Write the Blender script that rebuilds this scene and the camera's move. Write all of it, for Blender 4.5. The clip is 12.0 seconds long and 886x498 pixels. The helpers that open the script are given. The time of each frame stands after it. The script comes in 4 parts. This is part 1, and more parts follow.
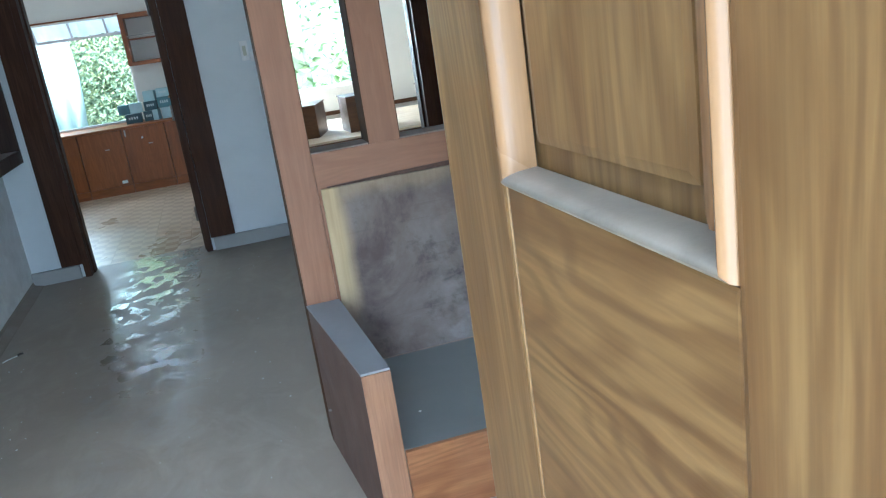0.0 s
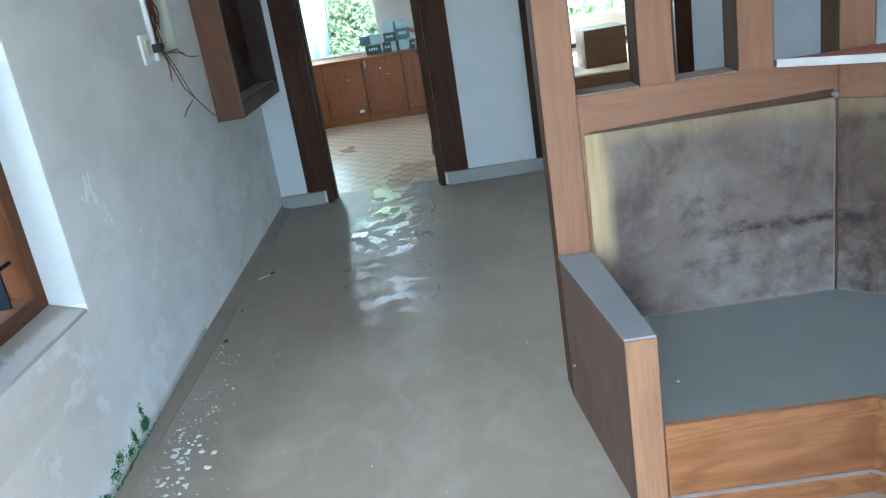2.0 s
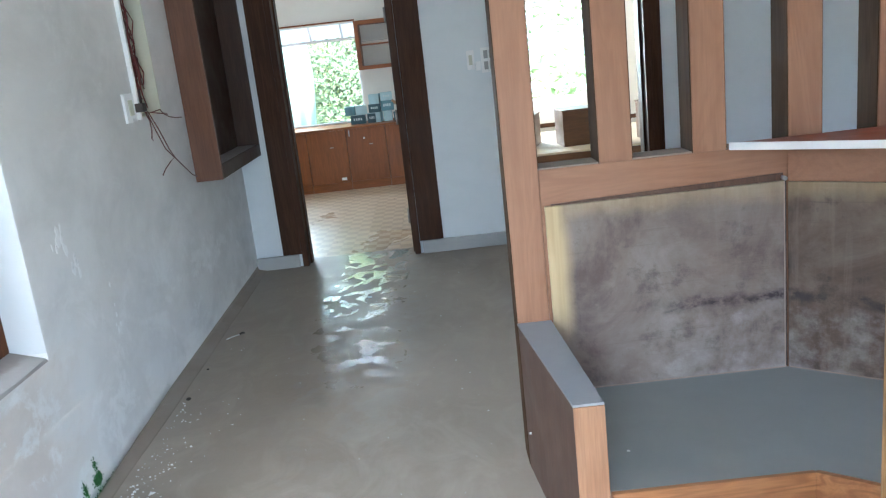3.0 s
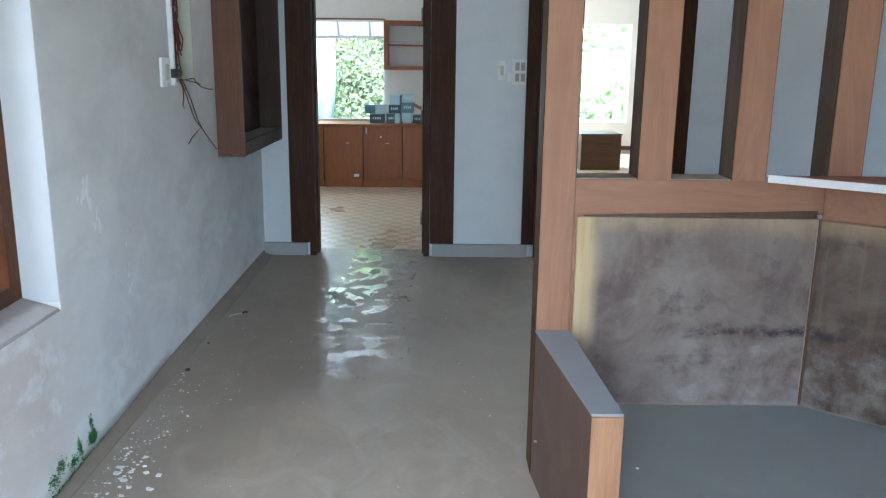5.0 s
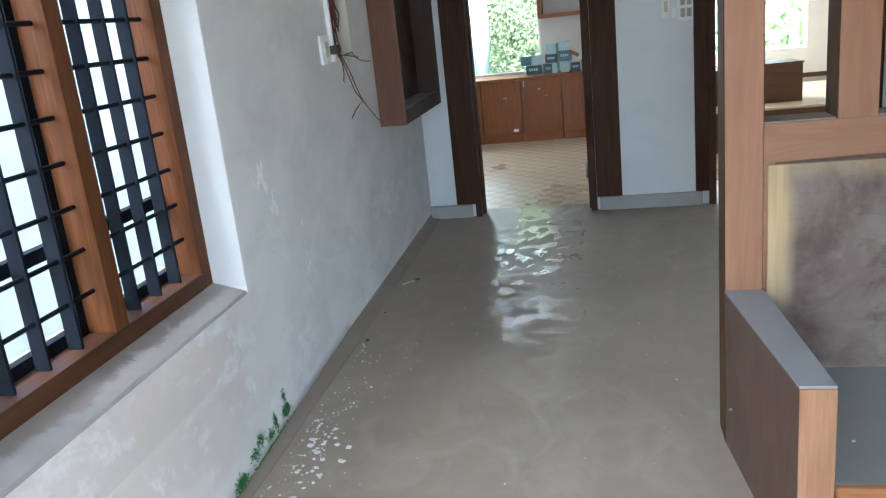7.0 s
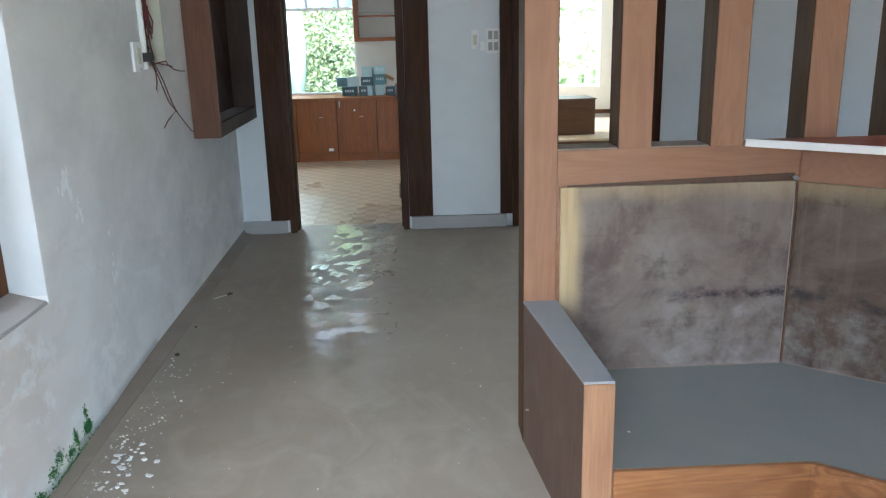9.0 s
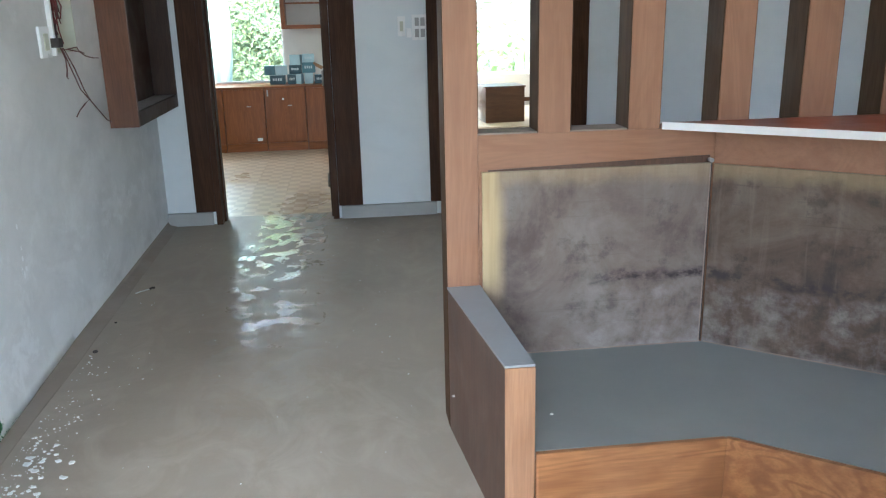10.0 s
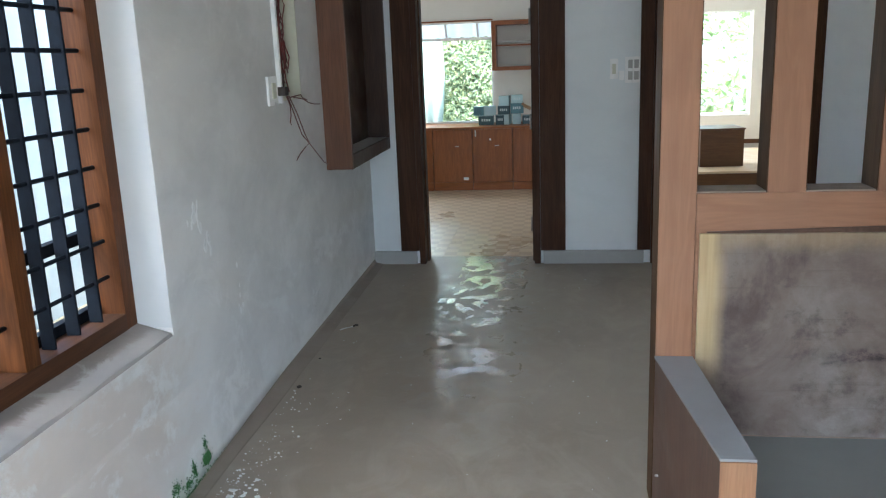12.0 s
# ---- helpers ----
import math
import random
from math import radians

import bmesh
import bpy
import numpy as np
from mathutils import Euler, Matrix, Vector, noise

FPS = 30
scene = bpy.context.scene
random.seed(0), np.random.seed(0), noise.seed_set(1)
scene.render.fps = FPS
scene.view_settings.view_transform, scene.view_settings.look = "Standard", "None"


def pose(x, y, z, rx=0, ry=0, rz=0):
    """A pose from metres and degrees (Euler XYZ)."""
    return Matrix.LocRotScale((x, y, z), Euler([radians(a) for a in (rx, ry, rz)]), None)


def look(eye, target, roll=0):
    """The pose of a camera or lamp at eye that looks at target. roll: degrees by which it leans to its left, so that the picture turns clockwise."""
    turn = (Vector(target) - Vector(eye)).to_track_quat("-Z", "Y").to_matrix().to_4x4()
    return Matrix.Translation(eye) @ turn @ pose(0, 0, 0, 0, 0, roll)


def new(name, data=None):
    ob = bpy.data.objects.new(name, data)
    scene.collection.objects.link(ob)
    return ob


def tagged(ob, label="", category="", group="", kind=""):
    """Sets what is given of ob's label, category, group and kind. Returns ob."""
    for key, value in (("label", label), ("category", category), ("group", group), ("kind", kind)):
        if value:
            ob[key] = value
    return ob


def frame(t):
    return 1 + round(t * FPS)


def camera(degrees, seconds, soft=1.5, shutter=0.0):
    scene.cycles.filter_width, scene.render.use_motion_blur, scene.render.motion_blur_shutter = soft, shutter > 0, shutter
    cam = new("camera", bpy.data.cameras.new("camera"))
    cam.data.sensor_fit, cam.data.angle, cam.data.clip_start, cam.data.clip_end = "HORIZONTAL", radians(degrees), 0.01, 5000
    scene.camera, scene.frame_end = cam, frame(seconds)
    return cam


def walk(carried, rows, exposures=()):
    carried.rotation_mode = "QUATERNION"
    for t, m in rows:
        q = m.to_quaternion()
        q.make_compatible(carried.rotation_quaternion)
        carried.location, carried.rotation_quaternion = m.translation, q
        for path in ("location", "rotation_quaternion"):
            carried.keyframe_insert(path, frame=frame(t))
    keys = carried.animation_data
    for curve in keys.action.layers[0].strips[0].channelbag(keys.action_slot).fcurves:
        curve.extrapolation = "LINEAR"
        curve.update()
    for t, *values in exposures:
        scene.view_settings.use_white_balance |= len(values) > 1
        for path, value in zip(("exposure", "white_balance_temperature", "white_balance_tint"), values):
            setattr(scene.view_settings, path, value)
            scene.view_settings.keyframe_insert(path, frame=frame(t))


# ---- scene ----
cam = camera(57.7, 12.0, soft=1.2)
PATH = [
    (0, (1.539, 0.151, 1.506), (1.996, 2.013, 0.938), -8.4),
    (0.5, (1.561, 0.237, 1.499), (1.859, 2.134, 0.94), -9.2),
    (1, (1.533, 0.242, 1.526), (1.692, 2.156, 0.969), -10.2),
    (1.5, (1.492, 0.306, 1.522), (1.521, 2.203, 0.889), -11.1),
    (2, (1.404, 0.323, 1.535), (1.33, 2.214, 0.891), -9.2),
    (2.5, (1.421, 0.286, 1.532), (1.346, 2.182, 0.9), -7.0),
    (3, (1.471, 0.257, 1.52), (1.463, 2.198, 1.039), -6.4),
    (3.2, (1.468, 0.25, 1.575), (1.503, 2.227, 1.276), -7.2),
    (4.0, (1.418, 0.25, 1.548), (1.448, 2.235, 1.304), -4.0),
    (4.8, (1.378, 0.253, 1.509), (1.392, 2.216, 1.125), -0.5),
    (5, (1.348, 0.256, 1.465), (1.359, 2.204, 1.014), 0.7),
    (5.5, (1.347, 0.342, 1.478), (1.344, 2.261, 0.913), -0.3),
    (6, (1.369, 0.395, 1.472), (1.222, 2.3, 0.879), -3.5),
    (6.5, (1.331, 0.384, 1.483), (1.002, 2.273, 0.912), -5.7),
    (6.7, (1.322, 0.376, 1.489), (0.924, 2.255, 0.931), -6.1),
    (8.3, (1.311, 0.272, 1.508), (1.135, 2.191, 0.976), -3.1),
    (8.5, (1.315, 0.268, 1.491), (1.227, 2.193, 0.957), -2.3),
    (9, (1.314, 0.238, 1.498), (1.382, 2.166, 0.97), -1.4),
    (9.5, (1.347, 0.237, 1.497), (1.508, 2.159, 0.967), -1.2),
    (10, (1.37, 0.256, 1.479), (1.59, 2.165, 0.923), -1.3),
    (10.5, (1.392, 0.279, 1.479), (1.514, 2.187, 0.892), -2.8),
    (11, (1.363, 0.38, 1.502), (1.223, 2.297, 0.95), -4.0),
    (11.5, (1.374, 0.405, 1.518), (1.109, 2.327, 1.032), -2.5),
    (12, (1.363, 0.401, 1.52), (1.093, 2.33, 1.063), -2.2),
]
EXPOSURES = [(0.0, 3.55, 4560, -4), (0.5, 3.58, 4400, -6), (1.0, 3.6, 4120, -11), (1.5, 3.75, 4320, -9), (2.0, 4.0, 4640, -7), (2.5, 4.1, 4880, -2), (3.0, 4.05, 4960, -1), (4.8, 3.74, 4880, -1), (5.0, 3.82, 4880, -1), (6.0, 4.05, 5080, 0), (6.5, 3.95, 5080, 0), (8.5, 3.75, 5120, -1), (9.5, 3.93, 5120, -1), (10.5, 4.0, 5040, -2), (11.5, 3.65, 5160, 0), (12.0, 3.55, 5200, 0)]
walk(cam, [(t, look(e, g, r)) for t, e, g, r in PATH], EXPOSURES)

# ---- world, sun, large lights ----
world = bpy.data.worlds.new("sky")
scene.world = world
world.use_nodes = True
wn = world.node_tree
sky = wn.nodes.new("ShaderNodeTexSky")
sky.sky_type = "NISHITA"
sky.sun_disc = False
sky.sun_elevation, sky.sun_rotation = radians(62), radians(200)
sky.air_density, sky.dust_density, sky.ozone_density = 0.7, 9.0, 0.0
wn.links.new(sky.outputs[0], wn.nodes["Background"].inputs[0])
wn.nodes["Background"].inputs[1].default_value = 0.15

sun = new("sun", bpy.data.lights.new("sun", "SUN"))
sun.data.energy, sun.data.angle, sun.data.color = 2.0, radians(20), (1.0, 0.97, 0.92)
sun.matrix_world = look((0, -20, 40), (0, -20 + 40 / math.tan(radians(62)), 0))


def window_light(name, eye, target, w, h, power, colour):
    ob = new(name, bpy.data.lights.new(name, "AREA"))
    ob.data.shape, ob.data.size, ob.data.size_y = "RECTANGLE", w, h
    ob.data.energy, ob.data.color = power, colour
    ob.matrix_world = look(eye, target)
    return ob


window_light("entrance_daylight", (1.40, -1.30, 1.15), (0.3, 4.0, 1.6), 1.5, 1.6, 5.3, (0.93, 0.97, 1.0))
window_light("window_daylight", (-0.95, 2.15, 2.35), (0.4, 2.15, 0.9), 1.7, 0.8, 1.2, (0.93, 0.97, 1.0))
# added fill for the bench and west wall; no window is known here
window_light("front_fill_light", (3.9, -0.20, 1.5), (1.6, 3.0, 1.0), 1.2, 1.1, 0.25, (0.95, 0.98, 1.0))
# added fill from the unseen east side, for the far and west walls
window_light("east_fill_light", (6.3, 4.4, 1.5), (0.0, 4.2, 1.0), 0.8, 1.2, 0.045, (0.97, 1.0, 0.97))
window_light("kitchen_daylight", (-0.66, 10.43, 1.38), (-0.2, 8.0, 1.0), 0.54, 1.1, 4.6, (1.0, 0.98, 0.94))
window_light("bedroom_daylight", (2.17, 10.43, 1.33), (2.6, 8.5, 1.0), 0.4, 1.1, 11, (1.0, 0.93, 0.83))

# ---- materials ----


def socket(nt, x, s):
    if isinstance(x, (int, float)):
        s.default_value = x
    elif isinstance(x, (tuple, list)):
        s.default_value = (*x, 1.0)[: len(s.default_value)]
    else:
        nt.links.new(x, s)


class Mat:
    """A node material with short helpers; all textures sit in world metres."""

    def __init__(self, name):
        self.m = bpy.data.materials.new(name)
        self.m.use_nodes = True
        self.nt = self.m.node_tree
        self.b = self.nt.nodes["Principled BSDF"]
        self.pos = self.nt.nodes.new("ShaderNodeNewGeometry").outputs["Position"]

    def node(self, kind, **props):
        n = self.nt.nodes.new(kind)
        for k, v in props.items():
            setattr(n, k, v)
        return n

    def mapped(self, scale, rot=(0, 0, 0), loc=(0, 0, 0)):
        n = self.node("ShaderNodeMapping")
        n.inputs["Scale"].default_value = scale if isinstance(scale, tuple) else (scale,) * 3
        n.inputs["Rotation"].default_value = [radians(a) for a in rot]
        n.inputs["Location"].default_value = loc
        self.nt.links.new(self.pos, n.inputs[0])
        return n.outputs[0]

    def noise(self, scale, detail=5.0, rough=0.55, dist=0.0, **kw):
        n = self.node("ShaderNodeTexNoise")
        self.nt.links.new(self.mapped(scale, **kw), n.inputs["Vector"])
        n.inputs["Scale"].default_value = 1.0
        n.inputs["Detail"].default_value, n.inputs["Roughness"].default_value, n.inputs["Distortion"].default_value = detail, rough, dist
        return n.outputs[0]

    def voronoi(self, scale, feature="F1", **kw):
        n = self.node("ShaderNodeTexVoronoi", feature=feature)
        self.nt.links.new(self.mapped(scale, **kw), n.inputs["Vector"])
        n.inputs["Scale"].default_value = 1.0
        return n.outputs["Distance"]

    def ramp(self, x, *stops):
        n = self.node("ShaderNodeValToRGB")
        e = n.color_ramp.elements
        while len(e) < len(stops):
            e.new(0.5)
        for el, (p, c) in zip(e, stops):
            el.position = p
            el.color = (*c, 1) if isinstance(c, tuple) else (c, c, c, 1)
        socket(self.nt, x, n.inputs[0])
        return n.outputs[0]

    def mix(self, f, a, b, mode="MIX"):
        n = self.node("ShaderNodeMix", data_type="RGBA", blend_type=mode)
        socket(self.nt, f, n.inputs["Factor"])
        socket(self.nt, a, n.inputs[6])
        socket(self.nt, b, n.inputs[7])
        return n.outputs[2]

    def math(self, op, a, b=0.0, clamp=False):
        n = self.node("ShaderNodeMath", operation=op, use_clamp=clamp)
        socket(self.nt, a, n.inputs[0])
        socket(self.nt, b, n.inputs[1])
        return n.outputs[0]

    def axis(self, which):
        n = self.node("ShaderNodeSeparateXYZ")
        self.nt.links.new(self.pos, n.inputs[0])
        return n.outputs["XYZ".index(which)]

    def step(self, x, lo, hi):
        n = self.node("ShaderNodeMapRange", interpolation_type="SMOOTHSTEP")
        socket(self.nt, x, n.inputs[0])
        n.inputs[1].default_value, n.inputs[2].default_value = lo, hi
        return n.outputs[0]

    def bump(self, h, strength=0.3, dist=0.01):
        n = self.node("ShaderNodeBump")
        n.inputs["Strength"].default_value, n.inputs["Distance"].default_value = strength, dist
        socket(self.nt, h, n.inputs["Height"])
        self.nt.links.new(n.outputs[0], self.b.inputs["Normal"])
        return self

    def out(self, colour=None, rough=0.5, metal=0.0, spec=None):
        if colour is not None:
            socket(self.nt, colour, self.b.inputs["Base Color"])
        socket(self.nt, rough, self.b.inputs["Roughness"])
        self.b.inputs["Metallic"].default_value = metal
        if spec is not None:
            self.b.inputs["Specular IOR Level"].default_value = spec
        return self.m


def wood(name, light, dark, grain="z", rough=0.5, ring=1.0, fine=0.5, dust=0.0, dust_colour=(0.42, 0.40, 0.40), spec=0.3, figure=0.0, size=1.0):
    """Sawn, stained timber or veneer: broad figure, fine pores, uneven gloss and a film of dust."""
    m = Mat(name)
    along = "xyz".index(grain)
    broad = tuple((0.9 if i == along else 9.0) * size for i in range(3))
    pores = tuple(7.0 if i == along else 170.0 for i in range(3))
    a = m.noise(broad, 4, 0.6, 1.8 * ring)
    b = m.noise(tuple(2.3 * v for v in broad), 6, 0.65, 0.8 * ring, loc=(3.1, 1.7, 0.4))
    c = m.noise(pores, 3, 0.6)
    fig = m.math("ADD", m.math("MULTIPLY", a, 0.65), m.math("MULTIPLY", b, 0.35))
    mid = tuple((p + q) / 2 for p, q in zip(light, dark))
    col = m.ramp(fig, (0.30, dark), (0.46, mid), (0.54, light), (0.62, mid), (0.75, light))
    col = m.mix(m.math("MULTIPLY", m.ramp(c, (0.35, 1.0), (0.6, 0.0)), fine), col, tuple(v * 0.55 for v in dark))
    worn = m.noise(2.7, 4, 0.6, 0.4, loc=(7, 2, 5))
    if figure:
        # growth rings cut on the slant
        low = m.noise(tuple((0.9 if i == along else 4.2) * size for i in range(3)), 2.5, 0.45, 0.5, loc=(1.3, 4.1, 2.2))
        wave = m.math("ADD", m.math("MULTIPLY", m.math("SINE", m.math("MULTIPLY", low, 120.0)), 0.5), 0.5)
        rings = m.math("MULTIPLY", m.ramp(wave, (0.35, 0.0), (0.95, figure)), m.ramp(worn, (0.35, 1.0), (0.65, 0.35)))
        col = m.mix(rings, col, tuple(0.75 * v for v in dark))
    if dust:
        col = m.mix(m.math("MULTIPLY", m.ramp(worn, (0.35, 0.25), (0.7, 1.0)), dust), col, dust_colour)
    m.bump(m.math("ADD", m.math("MULTIPLY", c, 0.6), fig), 0.12, 0.002)
    return m.out(col, m.ramp(worn, (0.3, rough - 0.1), (0.7, rough + 0.15)), 0.0, spec)


def plaster(name, base, stain, patch, stain_amount=0.5, patch_amount=0.5, rough=0.75, bare=None, edge=None):
    """Emulsion on lime plaster: trowel unevenness, water stains, rubbed and flaking places."""
    m = Mat(name)
    big = m.noise(0.9, 5, 0.6, 0.6)
    mid = m.noise((2.2, 2.2, 3.2), 6, 0.65, 0.5, loc=(2, 5, 1))
    fine = m.noise(38, 4, 0.6)
    flake = m.noise((3.4, 3.4, 5.0), 8, 0.72, 1.2, loc=(9, 3, 7))
    col = m.mix(m.math("MULTIPLY", m.ramp(big, (0.42, 0.0), (0.68, 1.0)), stain_amount), base, stain)
    col = m.mix(m.math("MULTIPLY", m.ramp(mid, (0.48, 0.0), (0.72, 1.0)), stain_amount * 0.6), col, tuple(v * 0.82 for v in stain))
    fm = m.math("MULTIPLY", m.ramp(flake, (0.57, 0.0), (0.61, 1.0)), patch_amount)
    col = m.mix(fm, col, patch)
    if bare:
        # old plaster laid bare under the window
        y = m.math("ADD", m.axis("Y"), m.math("MULTIPLY", m.math("SUBTRACT", mid, 0.5), 1.6))
        z = m.math("ADD", m.axis("Z"), m.math("MULTIPLY", m.math("SUBTRACT", flake, 0.5), 0.5))
        area = m.math("MULTIPLY", m.math("SUBTRACT", 1.0, m.step(y, 2.6, 3.3)), m.math("SUBTRACT", 1.0, m.step(z, 0.50, 0.66)))
        col = m.mix(m.math("MULTIPLY", area, 0.8), col, m.ramp(mid, (0.35, tuple(0.86 * v for v in bare)), (0.65, bare)))
        smear = m.noise((3.0, 2.4, 3.6), 7, 0.72, 0.5, loc=(4, 0, 2))
        low = m.math("SUBTRACT", 1.0, m.step(m.math("ADD", m.axis("Z"), m.math("MULTIPLY", m.math("SUBTRACT", big, 0.5), 0.9)), 0.45, 1.0))
        col = m.mix(m.math("MULTIPLY", m.ramp(smear, (0.52, 0.0), (0.60, 0.7)), low), col, patch)
        grub = m.noise((1.1, 1.1, 1.7), 7, 0.66, 0.5, loc=(8, 2, 6))
        col = m.mix(m.ramp(grub, (0.50, 0.0), (0.66, 0.28)), col, tuple(0.80 * v for v in stain))
        scuff = m.noise((2.6, 2.6, 3.6), 7, 0.7, 0.5, loc=(3, 7, 1))
        col = m.mix(m.math("MULTIPLY", m.ramp(scuff, (0.57, 0.0), (0.66, 1.0)), m.ramp(big, (0.46, 0.0), (0.62, 0.3))), col, tuple(min(1, 1.08 * v) for v in patch))
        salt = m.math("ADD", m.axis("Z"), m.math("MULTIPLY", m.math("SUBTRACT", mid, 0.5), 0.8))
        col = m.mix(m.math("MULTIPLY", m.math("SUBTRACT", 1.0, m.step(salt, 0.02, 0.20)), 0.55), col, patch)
    if edge:
        # wall paint carried over the outer half
        x = m.math("ADD", m.axis("X"), m.math("MULTIPLY", m.math("SUBTRACT", flake, 0.5), 0.22))
        col = m.mix(m.step(x, -0.085, -0.06), col, m.ramp(mid, (0.35, tuple(0.8 * v for v in edge)), (0.65, edge)))
    h = m.math("ADD", m.math("MULTIPLY", fine, 0.15), m.math("ADD", m.math("MULTIPLY", big, 1.2), m.math("MULTIPLY", fm, 0.35)))
    m.bump(h, 0.25, 0.01)
    return m.out(col, m.ramp(mid, (0.3, rough - 0.12), (0.7, rough + 0.1)))


def plain(name, colour, rough=0.5, metal=0.0, vary=0.15, scale=9.0):
    m = Mat(name)
    n = m.noise(scale, 5, 0.6, 0.3)
    col = m.mix(m.ramp(n, (0.3, 0.0), (0.7, 1.0)), tuple(v * (1 - vary) for v in colour), tuple(min(1, v * (1 + vary)) for v in colour))
    m.bump(m.noise(scale * 9, 3), 0.05, 0.002)
    return m.out(col, m.ramp(n, (0.3, max(0.03, rough - 0.07)), (0.7, min(1.0, rough + 0.07))), metal)


def floor_material():
    """Trowelled cement with a dirty film: dull dust, with bare polished scales down the middle of the passage."""
    m = Mat("cement_floor")
    big = m.noise(0.8, 5, 0.6, 0.7)
    mid = m.noise((4.5, 3.0, 1), 6, 0.62, 1.2, loc=(1, 4, 0))
    fine = m.noise(60, 4, 0.6)
    col = m.ramp(big, (0.3, (0.255, 0.212, 0.164)), (0.7, (0.332, 0.281, 0.222)))
    col = m.mix(m.math("MULTIPLY", m.ramp(mid, (0.46, 0.0), (0.72, 1.0)), 0.6), col, (0.41, 0.355, 0.288))
    warp = m.node("ShaderNodeTexNoise")
    m.nt.links.new(m.mapped((3.0, 3.0, 1)), warp.inputs["Vector"])
    warp.inputs["Detail"].default_value = 4.0
    shift = m.node("ShaderNodeVectorMath", operation="MULTIPLY_ADD")
    m.nt.links.new(warp.outputs["Color"], shift.inputs[0])
    shift.inputs[1].default_value = (1.9, 1.9, 0)
    m.nt.links.new(m.mapped((13.0, 11.0, 1)), shift.inputs[2])
    vor = m.node("ShaderNodeTexVoronoi", feature="F1")
    m.nt.links.new(shift.outputs[0], vor.inputs["Vector"])
    vor.inputs["Scale"].default_value = 1.0
    pick = m.node("ShaderNodeSeparateColor")
    m.nt.links.new(vor.outputs["Color"], pick.inputs[0])
    scal = m.noise((17.0, 13.0, 1), 3, 0.55, 2.2, loc=(4, 8, 0))
    scal2 = m.noise((2.6, 1.7, 1), 4, 0.6, 1.2, loc=(14, 2, 0))
    x = m.math("ADD", m.axis("X"), m.math("MULTIPLY", m.math("SUBTRACT", scal2, 0.5), 0.7))
    lane = m.math("MULTIPLY", m.step(x, 0.54, 0.80), m.math("SUBTRACT", 1.0, m.step(x, 1.02, 1.40)))
    # scales lie thicker towards the doorway
    near = m.math("MULTIPLY", m.math("SUBTRACT", 1.0, m.step(m.axis("Y"), 4.4, 6.0)), 0.20)
    cells = m.math("ADD", m.math("MULTIPLY", pick.outputs[0], 0.80), m.math("ADD", m.math("MULTIPLY", scal, 0.45), m.math("MULTIPLY", scal2, 0.55)))
    worn = m.math("MULTIPLY", m.step(m.math("SUBTRACT", cells, near), 0.86, 0.89), lane)
    worn = m.math("MULTIPLY", worn, m.step(m.axis("Y"), 3.2, 4.2))
    faint = m.math("MULTIPLY", m.math("MULTIPLY", m.step(cells, 0.80, 0.86), lane), 0.35)
    worn = m.math("MAXIMUM", worn, m.math("MULTIPLY", faint, m.step(m.axis("Y"), 2.3, 3.6)))
    col = m.mix(m.math("MULTIPLY", worn, 0.30), col, (0.40, 0.35, 0.285))
    rough = m.mix(worn, m.ramp(mid, (0.3, 0.46), (0.7, 0.60)), m.ramp(pick.outputs[2], (0.2, 0.10), (0.9, 0.26)))
    h = m.math("ADD", m.math("MULTIPLY", pick.outputs[1], 0.25), m.math("ADD", m.math("MULTIPLY", fine, 0.03), m.math("ADD", m.math("MULTIPLY", scal, 0.34), m.math("MULTIPLY", mid, 0.7))))
    m.bump(h, 0.34, 0.006)
    m.nt.links.new(m.mix(worn, (0.45, 0.45, 0.45), (1.0, 1.0, 1.0)), m.b.inputs["Specular IOR Level"])
    m.nt.links.new(worn, m.b.inputs["Coat Weight"])
    m.b.inputs["Coat Roughness"].default_value, m.b.inputs["Coat IOR"].default_value = 0.12, 2.3
    m.nt.links.new(m.b.inputs["Normal"].links[0].from_socket, m.b.inputs["Coat Normal"])
    return m.out(col, rough)


def tile_material():
    m = Mat("mosaic_tile")
    ch = m.node("ShaderNodeTexChecker")
    m.nt.links.new(m.mapped(10.0), ch.inputs["Vector"])
    ch.inputs["Scale"].default_value = 1.0
    cell = m.node("ShaderNodeTexWhiteNoise")
    sn = m.node("ShaderNodeVectorMath", operation="FLOOR")
    m.nt.links.new(m.mapped(10.0), sn.inputs[0])
    m.nt.links.new(sn.outputs[0], cell.inputs["Vector"])
    col = m.mix(m.math("MULTIPLY", ch.outputs["Fac"], 0.8), (0.56, 0.44, 0.31), (0.34, 0.23, 0.15))
    col = m.mix(m.math("MULTIPLY", cell.outputs["Value"], 0.30), col, (0.46, 0.37, 0.26))
    dirt = m.noise((1.7, 1.1, 1), 5, 0.6, 0.8)
    col = m.mix(m.ramp(dirt, (0.4, 0.0), (0.75, 0.35)), col, (0.42, 0.36, 0.28))
    m.bump(m.noise(14, 4), 0.05, 0.003)
    return m.out(col, m.ramp(dirt, (0.3, 0.24), (0.7, 0.42)))


